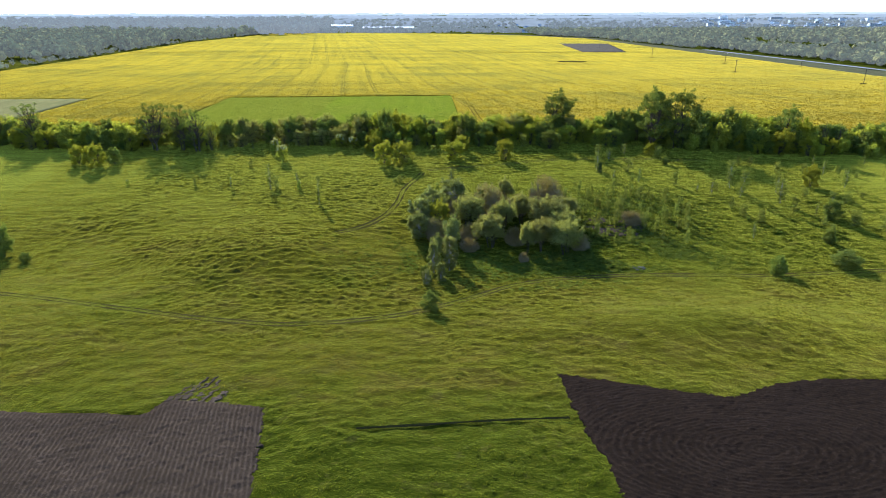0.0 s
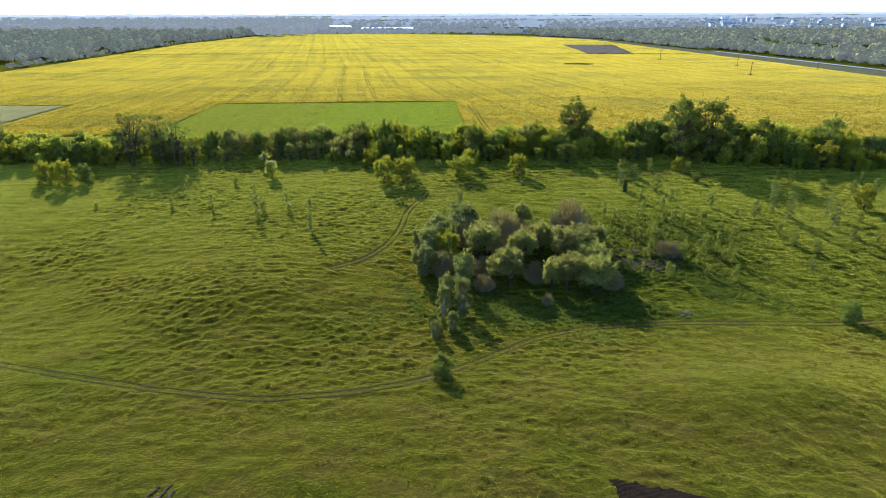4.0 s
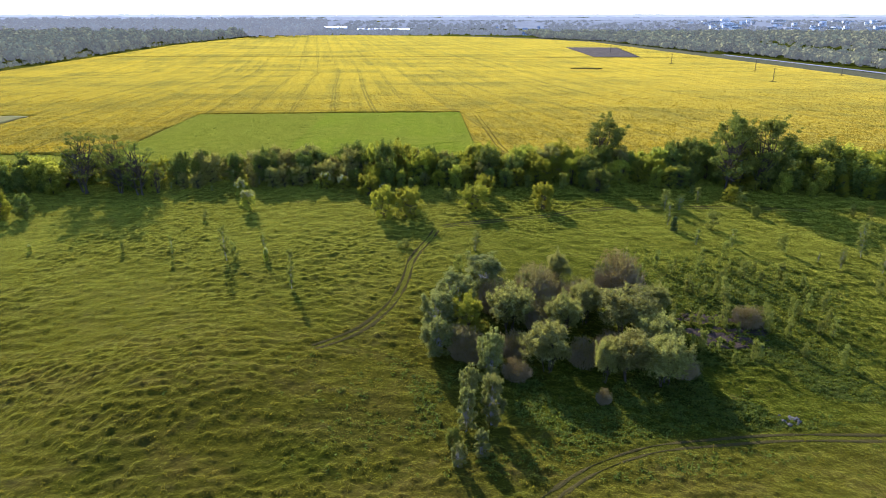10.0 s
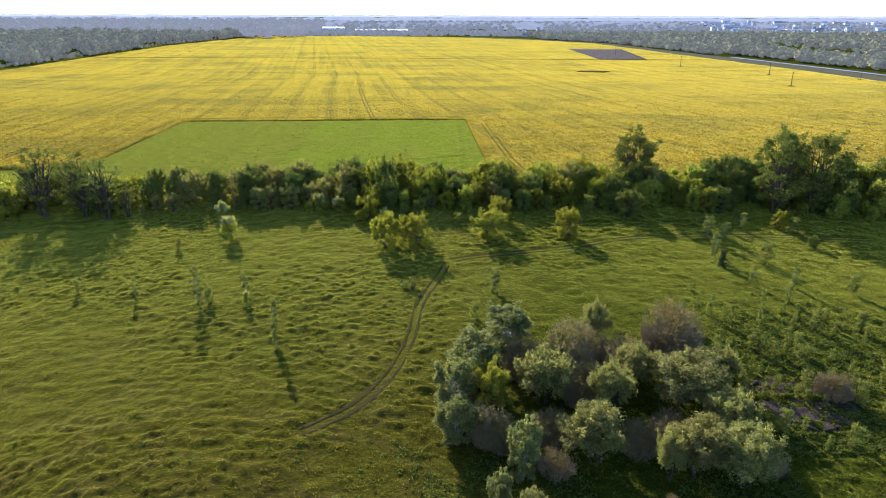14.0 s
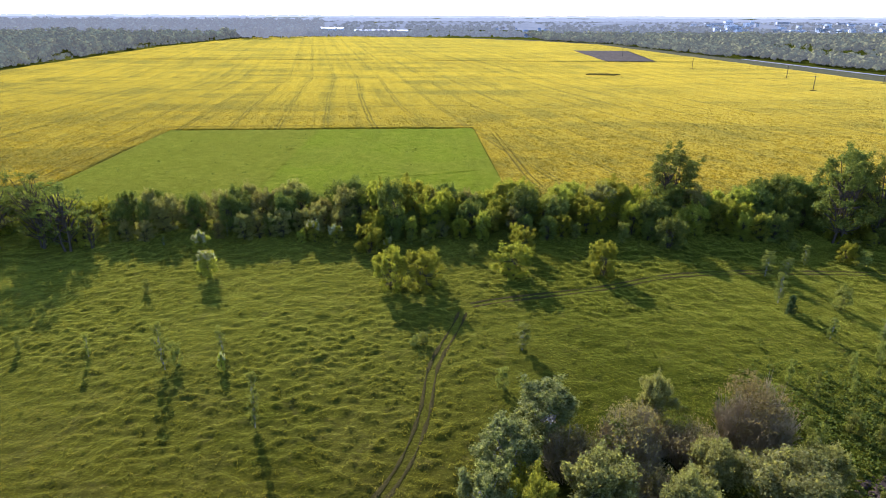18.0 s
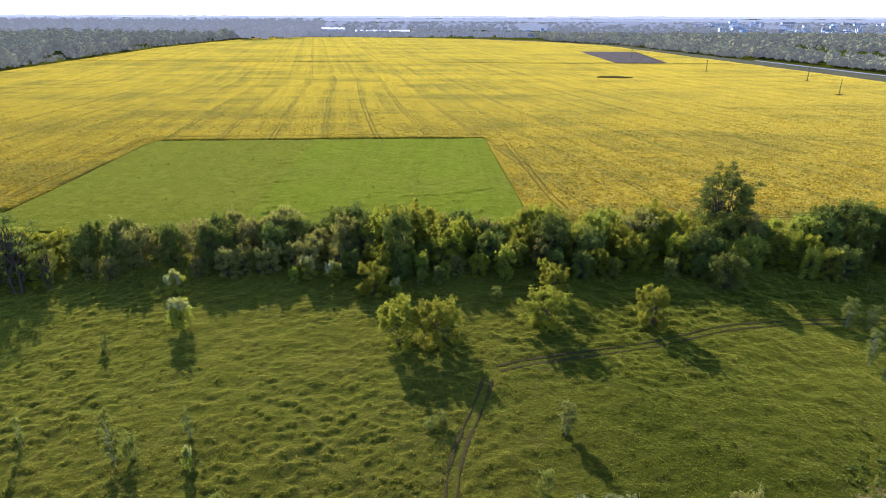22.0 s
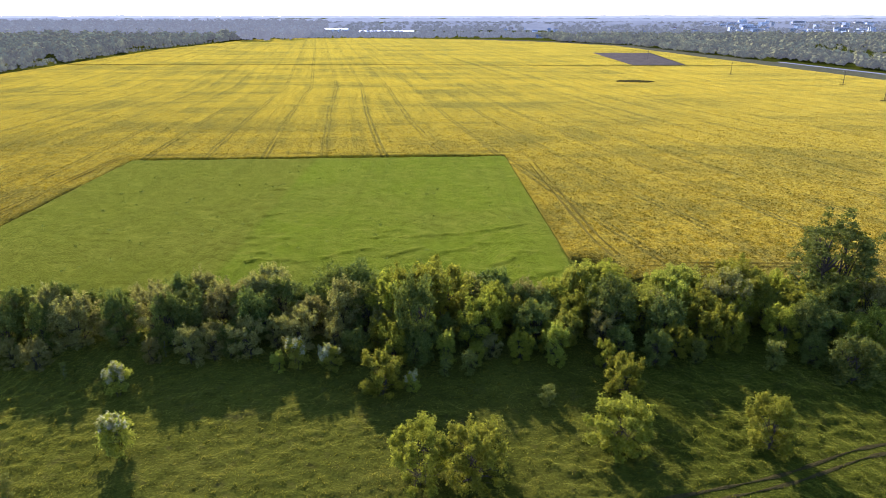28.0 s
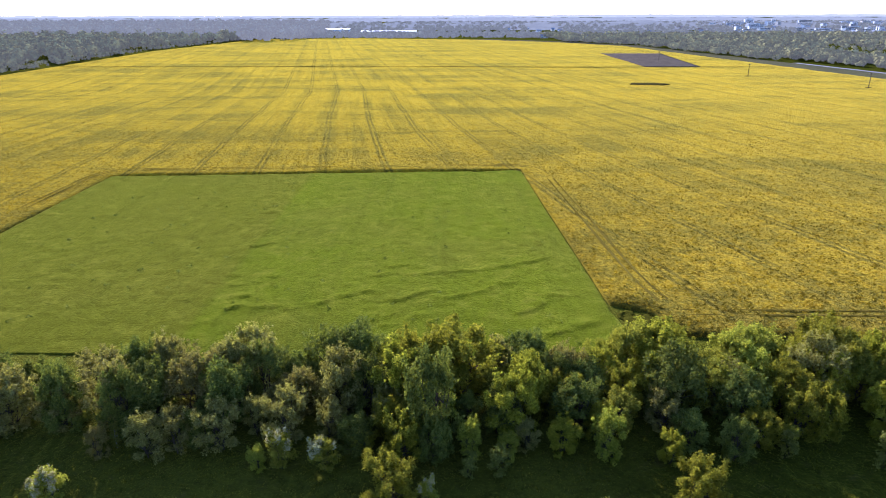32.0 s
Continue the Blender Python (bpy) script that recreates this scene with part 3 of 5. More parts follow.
crop = sheet("rapeseed_field", CROP_W, 3.3, 0.45, crop_relief, M_CROP, "flowering yellow rapeseed crop with faint wheel lines", "crop field", ystep=4.0)
wheat = sheet("cereal_field", GREEN, 0.45, 0.25, wheat_relief, M_WHEAT, "young green cereal crop with lodged streaks", "crop field")
fallow = sheet("fallow_field", FALLOW, 3.0, 0.42, crop_relief, M_FALLOW, "grey-green fallow strip beside the rapeseed", "crop field")
sheet("field_verge", [(345, 280), (338, 440), (327, 487), (309, 671), (281, 871), (243, 1174), (167, 1292), (20, 1420), (60, 1440), (200, 1320), (275, 1190), (316, 880), (345, 680), (362, 500), (378, 440), (392, 280)], 4.0, 0.12, lambda x, y: 0.2 * (vnoise(x, y, 6, 3) - 0.5), M_RUT, "dry olive grass verge between crop and road", "verge", ystep=8.0)


def clods(x, y, seed, rim):
    """Crumbled earth, lower towards the rim of its plot."""
    p = np.column_stack([x, y])
    d = np.linalg.norm(to_outline(rim, p) - p, axis=1)
    return (0.24 * vnoise(x, y, 0.50, seed) + 0.12 * vnoise(x, y, 1.6, seed + 1)) * np.clip(d / 1.4, 0.12, 1.0)


soil_l = sheet("tilled_plot", SOIL_L, 0.26, 0.03, lambda x, y: 0.015 * np.sin((x * 0.978 + y * 0.208) * 2 * np.pi / 0.63) + clods(x, y, 5, SOIL_L), M_SOIL_L, "freshly tilled grey-brown earth with furrows", "ploughed field", ragged=0.55)
soil_r = sheet("tilled_plot", SOIL_R, 0.26, 0.03, lambda x, y: clods(x, y, 4, SOIL_R), M_SOIL_R, "dark freshly ploughed earth with looping furrows", "ploughed field", ragged=0.7)
for sx, sy, n in [(-41.4, 78.6, 5.0), (-40.1, 79.3, 6.0), (-38.8, 79.6, 6.3), (-37.4, 79.3, 5.2), (-36.1, 78.9, 3.6), (-34.6, 78.6, 2.4)]:
    strip = [(sx, sy - 1.2), (sx + 0.9, sy - 1.2), (sx + 1.1 + 0.3 * n, sy + n), (sx + 0.8 + 0.3 * n, sy + n)]
    sheet("tilled_spur", strip, 0.14, 0.05, lambda x, y: 0.06 * vnoise(x, y, 0.4, 3), M_BARE, "ragged furrow of tilled earth running into the grass", "ploughed field", ragged=0.9)
sheet("ploughed_patch", [(163, 790), (214, 790), (239, 985), (168, 989)], 4.0, 0.75, lambda x, y: 0 * x, M_PATCH, "bare grey ploughed patch within the rapeseed", "ploughed field", ystep=5.0)
sheet("bare_patch", [(106, 640), (124, 632), (138, 640), (128, 648), (114, 648)], 2.0, 0.8, lambda x, y: 0 * x, M_RUT_EARTH, "small bare patch in the rapeseed", "ploughed field", ragged=2.0)
sheet("bare_earth", [(37, 163), (43, 159), (51, 160), (55, 166), (49, 171), (40, 170)], 0.3, 0.12, lambda x, y: 0.30 * (vnoise(x, y, 0.8, 4) - 0.3), M_BARE, "bare trodden earth beside the grove", "bare ground", ragged=2.8)
sheet("bare_earth", [(-12, 143.5), (-8.5, 141.5), (-5.5, 142.5), (-7, 145.5), (-10.5, 146)], 0.3, 0.12, lambda x, y: 0.12 * (vnoise(x, y, 0.8, 4) - 0.5), M_RUT_EARTH, "bare trodden earth beside the grove", "bare ground", ragged=2.0)
sheet("bare_earth", [(7.5, 274), (9, 282), (14, 279.5), (17, 275), (12, 272)], 0.3, 0.10, lambda x, y: 0.2 * (vnoise(x, y, 0.8, 4) - 0.2), M_TRACK, "weedy brown corner between the crops", "bare ground", ragged=2.5)


def ribbon(name, pts, offset, width, lift, material, label, category, ragged=0.25, kind="structure"):
    """A strip that follows a plan line on the ground."""
    d = np.gradient(pts, axis=0)
    d /= np.linalg.norm(d, axis=1)[:, None] + 1e-9
    nrm = np.stack([-d[:, 1], d[:, 0]], 1)
    s = np.arange(len(pts))
    w = width * (1 + ragged * (vnoise(s, s * 0, 3.0, 2) - 0.5) * 2)
    cols = []
    for f in (-0.5, -0.17, 0.17, 0.5):
        p = pts + nrm * (offset + f * w)[:, None]
        z = height(p[:, 0], p[:, 1]) + lift + (0.0 if abs(f) < 0.3 else -0.04) + 0.05 * tussocks(p[:, 0], p[:, 1])
        cols.append(np.column_stack([p, z]))
    v = np.stack(cols, 1)
    n, k = v.shape[:2]
    i = np.arange(n * k).reshape(n, k)
    q = np.stack([i[:-1, :-1], i[:-1, 1:], i[1:, 1:], i[1:, :-1]], -1).reshape(-1, 4)
    ob = new(name, raw_mesh(name, v, q, material=material, smooth=True))
    return tagged(ob, label, category, kind=kind)


for key, rut_w in (("a", 0.42), ("b", 0.5), ("c", 0.46)):
    pts = LINES[key]
    for side in (-0.72, 0.72):
        ribbon("track_rut", pts, side + 0.0 * pts[:, 0], rut_w, 0.085, M_RUT_EARTH, "worn wheel rut in the meadow", "track", 0.9)
EDGE_LINE = curve_points([(14, 280.4), (53, 280), (150, 276)], 2.0)
for off in (-0.9, 0.9):
    ribbon("field_track", EDGE_LINE, off + 0.0 * EDGE_LINE[:, 0], 0.45, 0.60, M_WHEEL, "wheel track along the edge of the rapeseed", "track", 0.6)
HEADLAND = curve_points([(18, 281.5), (15.5, 288), (9.5, 388), (7.5, 391.5), (-133, 384.5), (-132, 292)], 2.0)
for off in (-0.9, 0.9):
    ribbon("field_track", HEADLAND, off + 0.0 * HEADLAND[:, 0], 0.5, 0.60, M_WHEEL, "wheel track turning round the cereal plot", "track", 0.9)
FIELD_LINE = curve_points([(-392, 800), (-61, 798), (139, 782), (163, 788), (290, 782)], 4.0)
ribbon("field_track", FIELD_LINE, 0.0 * FIELD_LINE[:, 0], 3.0, 0.85, M_DITCH, "narrow dark wheel track across the rapeseed", "track", 0.3)
DITCH = curve_points([(-13, 70.4), (-4, 71.3), (5, 72.4), (12, 73), (18.2, 73.4)], 0.5)
ribbon("ditch", DITCH, 0.0 * DITCH[:, 0], 0.55, 0.30, M_DITCH, "narrow dark drainage ditch across the grass", "ditch", 0.4)


# ---------------------------------------------------------------- trees
def tube(path, radii, sides=5):
    """Vertices and quads of a tapered tube along a path."""
    path = np.asarray(path, float)
    d = np.gradient(path, axis=0)
    d /= np.linalg.norm(d, axis=1)[:, None] + 1e-9
    ref = np.array([0.31, 0.95, 0.05])
    a = np.cross(d, ref)
    a /= np.linalg.norm(a, axis=1)[:, None] + 1e-9
    b = np.cross(d, a)
    t = np.arange(sides) * 2 * np.pi / sides
    r = np.asarray(radii)[:, None, None]
    v = path[:, None, :] + r * (np.cos(t)[None, :, None] * a[:, None, :] + np.sin(t)[None, :, None] * b[:, None, :])
    n = len(path)
    i = np.arange(n * sides).reshape(n, sides)
    j = np.roll(i, -1, 1)
    q = np.stack([i[:-1], j[:-1], j[1:], i[1:]], -1).reshape(-1, 4)
    return v.reshape(-1, 3), q


def join(pieces):
    vs, qs, at = [], [], 0
    for v, q in pieces:
        vs.append(v)
        qs.append(q + at)
        at += len(v)
    return np.concatenate(vs), np.concatenate(qs)


def leaves(rng, lobes, n, size, shell=0.5, droop=0.0, aspect=1.5, per=9, outer=1.25):
    """Small leaf sprays, gathered in tufts over the lobes of a crown."""
    lob = np.array(lobes)
    w = lob[:, 3] ** 2
    m = max(8, n // per)
    pick = rng.choice(len(lob), m, p=w / w.sum())
    d = rng.normal(size=(m, 3))
    d[:, 2] = np.abs(d[:, 2] + 0.35) - 0.35
    d /= np.linalg.norm(d, axis=1)[:, None]
    r = lob[pick, 3] * (shell + (outer - shell) * rng.rand(m) ** 0.8)
    c = lob[pick, :3] + d * r[:, None] * np.array([1, 1, 0.95])
    c[:, 2] -= droop * rng.rand(m) * lob[pick, 3]
    i = np.repeat(np.arange(m), per)
    n = len(i)
    p = c[i] + rng.normal(size=(n, 3)) * size * np.array([1.05, 1.05, 0.95]) * (0.7 + 0.6 * rng.rand(m))[i][:, None]
    p[:, 2] = np.maximum(p[:, 2], 0.08)
    nrm = d[i] * 0.7 + rng.normal(size=(n, 3)) * 0.75 + np.array([0, 0, 0.25])
    nrm /= np.linalg.norm(nrm, axis=1)[:, None]
    a = np.cross(nrm, rng.normal(size=(n, 3)))
    a /= np.linalg.norm(a, axis=1)[:, None]
    b = np.cross(nrm, a)
    s = size * (0.6 + 0.8 * rng.rand(n))[:, None]
    v = np.stack([p - a * s * aspect / 2, p + a * s * aspect * 0.35 - b * s * 0.5, p + a * s * aspect * 0.35 + b * s * 0.5 + nrm * s * 0.2], 1)
    return v.reshape(-1, 3), np.arange(n * 3).reshape(n, 3)


def crooked(rng, a, b, wob, n=5):
    a, b = np.array(a, float), np.array(b, float)
    t = np.linspace(0, 1, n)[:, None]
    p = a + (b - a) * t
    p[1:-1] += rng.normal(size=(n - 2, 3)) * wob
    return p


PARK = Matrix.Translation((0, 0, -400))


def tree(name, label, category, seed, h, r, lobes_n, n_leaf, size, leaf, bark=None, low=0.25, lobe=0.36, trunk=0.022,
         stems=1, profile="round", shell=0.5, droop=0.0, limbs_apart=False, second=None, jag=0.16, shoots=0, core=0.6):
    """A tree or bush of height h and crown radius r at the origin: trunk with limbs, and a crown of leaf sprays."""
    rng = np.random.RandomState(seed)
    bark = bark or M_BARK
    root = new(name)
    root.empty_display_size = 0.2
    tagged(root, label, category)
    lobes, limbs, trunks = [], [], []
    lean = rng.normal(size=2) * 0.03 * h
    tops = []
    for s in range(stems):
        ang = rng.rand() * 6.28
        off = np.array([math.cos(ang), math.sin(ang)]) * (0.0 if stems == 1 else 0.35 * r)
        base = np.array([off[0] * 0.35, off[1] * 0.35, -0.15])
        top = np.array([off[0] + lean[0], off[1] + lean[1], h * (0.86 if stems == 1 else 0.7)])
        p = crooked(rng, base, top, 0.012 * h, 6)
        rad = np.linspace(1, 0.25, 6) * trunk * h / math.sqrt(stems)
        rad[0] *= 1.35
        trunks.append(tube(p, rad, 6))
        tops.append(p)
    for i in range(lobes_n):
        f = (i + 0.5) / lobes_n
        zz = low + (1 - low) * f
        if profile == "round":
            env = math.sqrt(max(0.0, 1 - (2 * (zz - low) / (1 - low) - 0.85) ** 2 / 1.35))
        elif profile == "cone":
            env = 1.05 - zz
        elif profile == "column":
            env = 0.55 + 0.45 * math.sin(math.pi * min(1, (zz - low) / (1 - low) * 0.9 + 0.08))
        else:
            env = 0.75 + 0.25 * rng.rand()
        ang = i * 2.399 + rng.rand() * 0.9
        rr = r * env * (0.35 + 0.55 * rng.rand())
        lr = lobe * r * (0.7 + 0.6 * rng.rand())
        c = np.array([math.cos(ang) * rr + lean[0] * zz, math.sin(ang) * rr + lean[1] * zz, min(zz * h * (1 + jag * (rng.rand() - 0.5)), h - lr * 0.6)])
        lobes.append((*c, lr))
        t = tops[i % stems]
        k = rng.randint(2, 5)
        st = t[k] if t[k][2] < c[2] else t[1]
        limbs.append(tube(crooked(rng, st, c, 0.02 * h, 4), np.linspace(0.42, 0.10, 4) * trunk * h, 4))
    for i in range(shoots):
        ang, rad = rng.rand() * 6.28, r * 0.85 * math.sqrt(rng.rand())
        foot = h * (0.55 + 0.4 * (1 - (rad / r) ** 2))
        rise = h * (0.12 + 0.16 * rng.rand())
        lx, ly = rng.normal(size=2) * 0.04 * h
        for f in (0.0, 0.45, 0.8, 1.0):
            lobes.append((math.cos(ang) * rad * (1 + 0.1 * f) + lx * f, math.sin(ang) * rad * (1 + 0.1 * f) + ly * f, foot + rise * f, r * (0.13 - 0.08 * f)))
    v, q = join(trunks + (limbs[8:] if limbs_apart else limbs))
    part("trunk", raw_mesh("trunk", v, q, material=bark, smooth=True), parent=root)
    if limbs_apart:
        for lv, lq in limbs[:8]:
            part("limb", raw_mesh("limb", lv, lq, material=bark, smooth=True), parent=root)
    v, q = leaves(rng, lobes, n_leaf * 2, size * 0.78, shell, droop, 1.6, 14)
    if core:
        iv, iq = leaves(rng, lobes, int(n_leaf * core), size * 1.2, 0.0, droop * 0.5, 1.3, 4, 0.75)
        v, q = join([(v, q), (iv, iq)])
    part("crown", raw_mesh("crown", v, tris=q, material=leaf), parent=root)
    if second:
        mat, n2, s2 = second
        v, q = leaves(rng, lobes[len(lobes) // 3:], n2 * 2, s2 * 0.8, 0.85, 0)
        part("blossom", raw_mesh("blossom", v, tris=q, material=mat), parent=root)
    root.matrix_basis = PARK
    return root


def bare_shrub(name, label, category, seed, h, r, n, material, leaf=None, n_leaf=0):
    """A leafless shrub: many thin rising twigs."""
    rng = np.random.RandomState(seed)
    root = new(name)
    tagged(root, label, category)
    main, fine = [], []
    for i in range(n):
        ang, rad = rng.rand() * 6.28, r * math.sqrt(rng.rand())
        tip = np.array([math.cos(ang) * rad, math.sin(ang) * rad, h * (1 - 0.36 * (rad / r) ** 2) * (0.42 + 0.62 * rng.rand()) * (0.85 + 0.2 * math.sin(3 * ang + seed))])
        p = crooked(rng, (tip[0] * 0.6, tip[1] * 0.6, -0.1), tip, 0.025 * h, 5)
        main.append(tube(p, np.linspace(0.042, 0.010, 5) * (1 + 0.3 * h / 6), 3))
        for _ in range(7):
            k = rng.randint(1, 4)
            e = p[k] + (p[4] - p[k]) * 0.8 + rng.normal(size=3) * np.array([0.10, 0.10, 0.13]) * r
            fine.append(tube(crooked(rng, p[k], e, 0.05, 3), [0.022, 0.017, 0.009], 3))
    v, q = join(main)
    part("stem_crown", raw_mesh("stem_crown", v, q, material=material), parent=root)
    v, q = join(fine)
    part("twig_crown", raw_mesh("twig_crown", v, q, material=material), parent=root)
    if n_leaf:
        v, q = leaves(rng, [(0, 0, h * 0.45, r * 0.85), (0.35 * r, 0.2 * r, h * 0.66, r * 0.5), (-0.3 * r, -0.3 * r, h * 0.7, r * 0.45), (0, 0.3 * r, h * 0.78, r * 0.4)], n_leaf, 0.09, 0.2, 0, 2.6, 5)
        part("crown", raw_mesh("crown", v, tris=q, material=leaf), parent=root)
    root.matrix_basis = PARK
    return root


def plant(proto, x, y, h, proto_h, wide=1.0, turn=None, label="", group="", rng=random):
    """A copy of a grown tree on the ground at (x, y), brought to height h."""
    s = h / proto_h
    m = Matrix.LocRotScale((x, y, ground_at(x, y) - 0.05), Euler((0, 0, rng.random() * 6.28 if turn is None else turn)), (s * wide, s * wide, s))
    ob = copy_thing(proto, m)
    if label or group:
        tagged(ob, label, group=group)
    return ob


HEDGE = [tree("hedge_shrub", "dense green hedgerow shrub in full leaf", "bush", 10 + i, 7.0, 3.3, 46, 5600, 0.20, (L_HEDGE, L_DARK, L_HEDGE, L_HEDGE, L_DARK)[i], stems=4, low=0.04, lobe=0.17, jag=0.42, shoots=14, core=0.3) for i in range(5)]
GREYS = [tree("grey_shrub", "pale grey-green hedgerow shrub just coming into leaf", "bush", 20 + i, 7.0, 3.2, 30, 4200, 0.19, L_GREY, stems=4, low=0.05, lobe=0.19, jag=0.4, shoots=14, core=0.3) for i in range(2)]
YELLOWS = [tree("yellow_green_bush", "rounded yellow-green bush lit by low sun", "bush", 30 + i, 6.0, 3.2, 34, 7000, 0.155, L_YELLOW, stems=6, low=0.05, lobe=0.17, jag=0.4, shoots=12) for i in range(3)]
OAKS = [tree("tall_oak", "tall broad-crowned dark green tree with open limbs", "tree", 40 + i, 16.0, 5.8, 58, 6800, 0.29, L_DARK, low=0.18, lobe=0.14, limbs_apart=True, trunk=0.02, jag=0.5, stems=2, shell=0.35, shoots=10, core=0.12) for i in range(3)]
THIN = [tree("sparse_tree", "tall thinly leafed tree with bare forked limbs", "tree", 50 + i, 17.0, 6.0, 60, 2900, 0.25, L_DARK, low=0.30, lobe=0.12, limbs_apart=True, trunk=0.022, jag=0.45, stems=3, shell=0.3, core=0) for i in range(3)]
WILLOW = [tree("willow", "rounded grey-green willow with feathery crown on dark stems", "tree", 60 + i, 8.0, 4.2, 30, 8600, 0.18, L_WILLOW, bark=M_BARK, stems=5, low=0.46, lobe=0.25, droop=0.55, limbs_apart=True, jag=0.34, shoots=9) for i in range(3)]
SILVER = [tree("silver_poplar", "young poplar with silvery white leaves", "tree", 70 + i, 8.0, 2.9, 40, 8200, 0.175, L_SILVER, bark=M_BARK_PALE, stems=3, low=0.06, lobe=0.19, jag=0.42, shoots=10) for i in range(3)]
COLUMN = [tree("poplar_sapling", "slender young poplar sapling in pale leaf", "tree", 80 + i, 7.0, 0.95, 18, 1100, 0.15, L_SAP, bark=M_BARK_PALE, low=0.10, lobe=0.38, profile="column", trunk=0.009) for i in range(3)]
SAPLING = [tree("young_tree", "young yellow-green sapling with thin leaf cover", "tree", 90 + i, 4.5, 1.3, 14, 800, 0.18, L_SAP, low=0.06, lobe=0.36, profile="column", trunk=0.010, stems=2) for i in range(3)]
BLOOM = [tree("blossoming_bush", "bush covered in white blossom", "bush", 100 + i, 5.0, 2.3, 18, 2300, 0.19, L_HEDGE, stems=3, low=0.10, lobe=0.3, second=(L_BLOSSOM, 1300, 0.17), shoots=10, jag=0.35) for i in range(2)]
SPRUCE = tree("conifer", "small dark green conifer on the meadow", "tree", 110, 5.0, 1.3, 22, 2200, 0.16, L_SPRUCE, low=0.04, lobe=0.36, profile="cone", trunk=0.014)
DARKBUSH = [tree("dark_bush", "low dark green bush on the meadow", "bush", 115 + i, 4.0, 2.5, 18, 2600, 0.2, L_DARK, stems=3, low=0.06, lobe=0.3) for i in range(2)]
FEATHER = [tree("feathery_bush", "wide feathery olive-yellow bush in thin leaf", "bush", 140 + i, 6.0, 3.4, 46, 7600, 0.140, L_YELLOW, stems=9, low=0.05, lobe=0.14, jag=0.4, shoots=24) for i in range(2)]
HEDGE_FAR = [tree("hedge_shrub", "dense green hedgerow shrub in full leaf", "bush", 15 + i, 7.0, 3.2, 22, 1500, 0.40, (L_HEDGE, L_DARK)[i], stems=2, low=0.05, lobe=0.22, jag=0.4, shoots=10) for i in range(2)]
TWIGGY = [bare_shrub("bare_shrub", "leafless red-brown shrub with dense twigs", "bush", 120 + i, 6.0, 3.2, 240, M_TWIG, L_BUD, 4200) for i in range(2)]
DEAD = bare_shrub("dead_tree", "bare dead tree with forked branches", "tree", 130, 11.0, 1.6, 7, M_BARK)

# ---- hedgerow along the field edge
rh = random.Random(7)


def hedge_line(x):
    return float(np.interp(x, [-210, -150, -100, -40, 20, 70, 110, 160, 230], [262, 246, 249, 256, 257, 256, 247, 240, 238]))


x = -195.0
while x < 200:
    for row, (dy, lo, hi) in enumerate(((2.5, 6.3, 8.2), (-2.0, 6.0, 7.8), (-6.5, 4.8, 6.6), (-10.5, 3.2, 4.8))):
        if (row == 2 and rh.random() < 0.25) or (row == 3 and (rh.random() < (0.1 if -33 < x < 12 else 0.45) or not (-55 < x < 40 or x > 58))):
            continue
        if -119 < x < -86 and row > 0 and rh.random() < 0.75:
            continue
        yy = hedge_line(x) + dy + rh.uniform(-1.5, 1.5)
        u = rh.random()
        if -92 < x < -28 and row < 3:
            fam = GREYS if u < 0.5 else (HEDGE[1], HEDGE[4])
        else:
            fam = (HEDGE if u < 0.62 else YELLOWS if u < 0.92 else GREYS) if x < 60 else (HEDGE[1], HEDGE[4]) if u < 0.6 else HEDGE if u < 0.82 else YELLOWS
        if fam not in (YELLOWS, GREYS) and abs(x + 5) > 92:
            fam = HEDGE_FAR
        p = rh.choice(fam)
        plant(p, x + rh.uniform(-1.6, 1.6), yy, rh.uniform(lo - 0.7, hi + 0.7) * (1.12 if -34 < x < 60 else 1.22 if 60 <= x < 135 else 1.0), 6.0 if fam is YELLOWS else 7.0, rh.uniform(0.72, 1.18), group="hedgerow", rng=rh)
    x += rh.uniform(3.0, 4.0)

for i, (x, y, h, w) in enumerate([(-111.5, 240.5, 17.8, 1.2), (-101.5, 240, 17, 1.0), (-95, 239.5, 15.5, 1.2), (-161, 245, 16.5, 1.2), (-105, 246, 13, 0.9), (-90.5, 241, 9.5, 0.8)]):
    plant(THIN[i % 3], x, y, h, 17.0, w, group="tall hedgerow trees", rng=rh)
for i, (x, y, h, w) in enumerate([(45, 259, 16.5, 1.28), (79, 244, 20.5, 0.95), (88.5, 244, 20, 1.1), (84, 248, 16, 0.9), (109, 247, 13.5, 1.0), (129, 240, 15, 0.9)]):
    plant(OAKS[i % 3], x, y, h, 16.0, w, group="tall hedgerow trees", rng=rh)
plant(HEDGE[1], -23.3, 247, 12.5, 7.0, 0.62, label="tall rounded dark green tree in the hedgerow", rng=rh)
plant(DEAD, -47, 258, 10.5, 11.0, rng=rh)
plant(DEAD, 141, 236, 15, 11.0, rng=rh)
plant(DEAD, 147, 236, 14, 11.0, rng=rh)

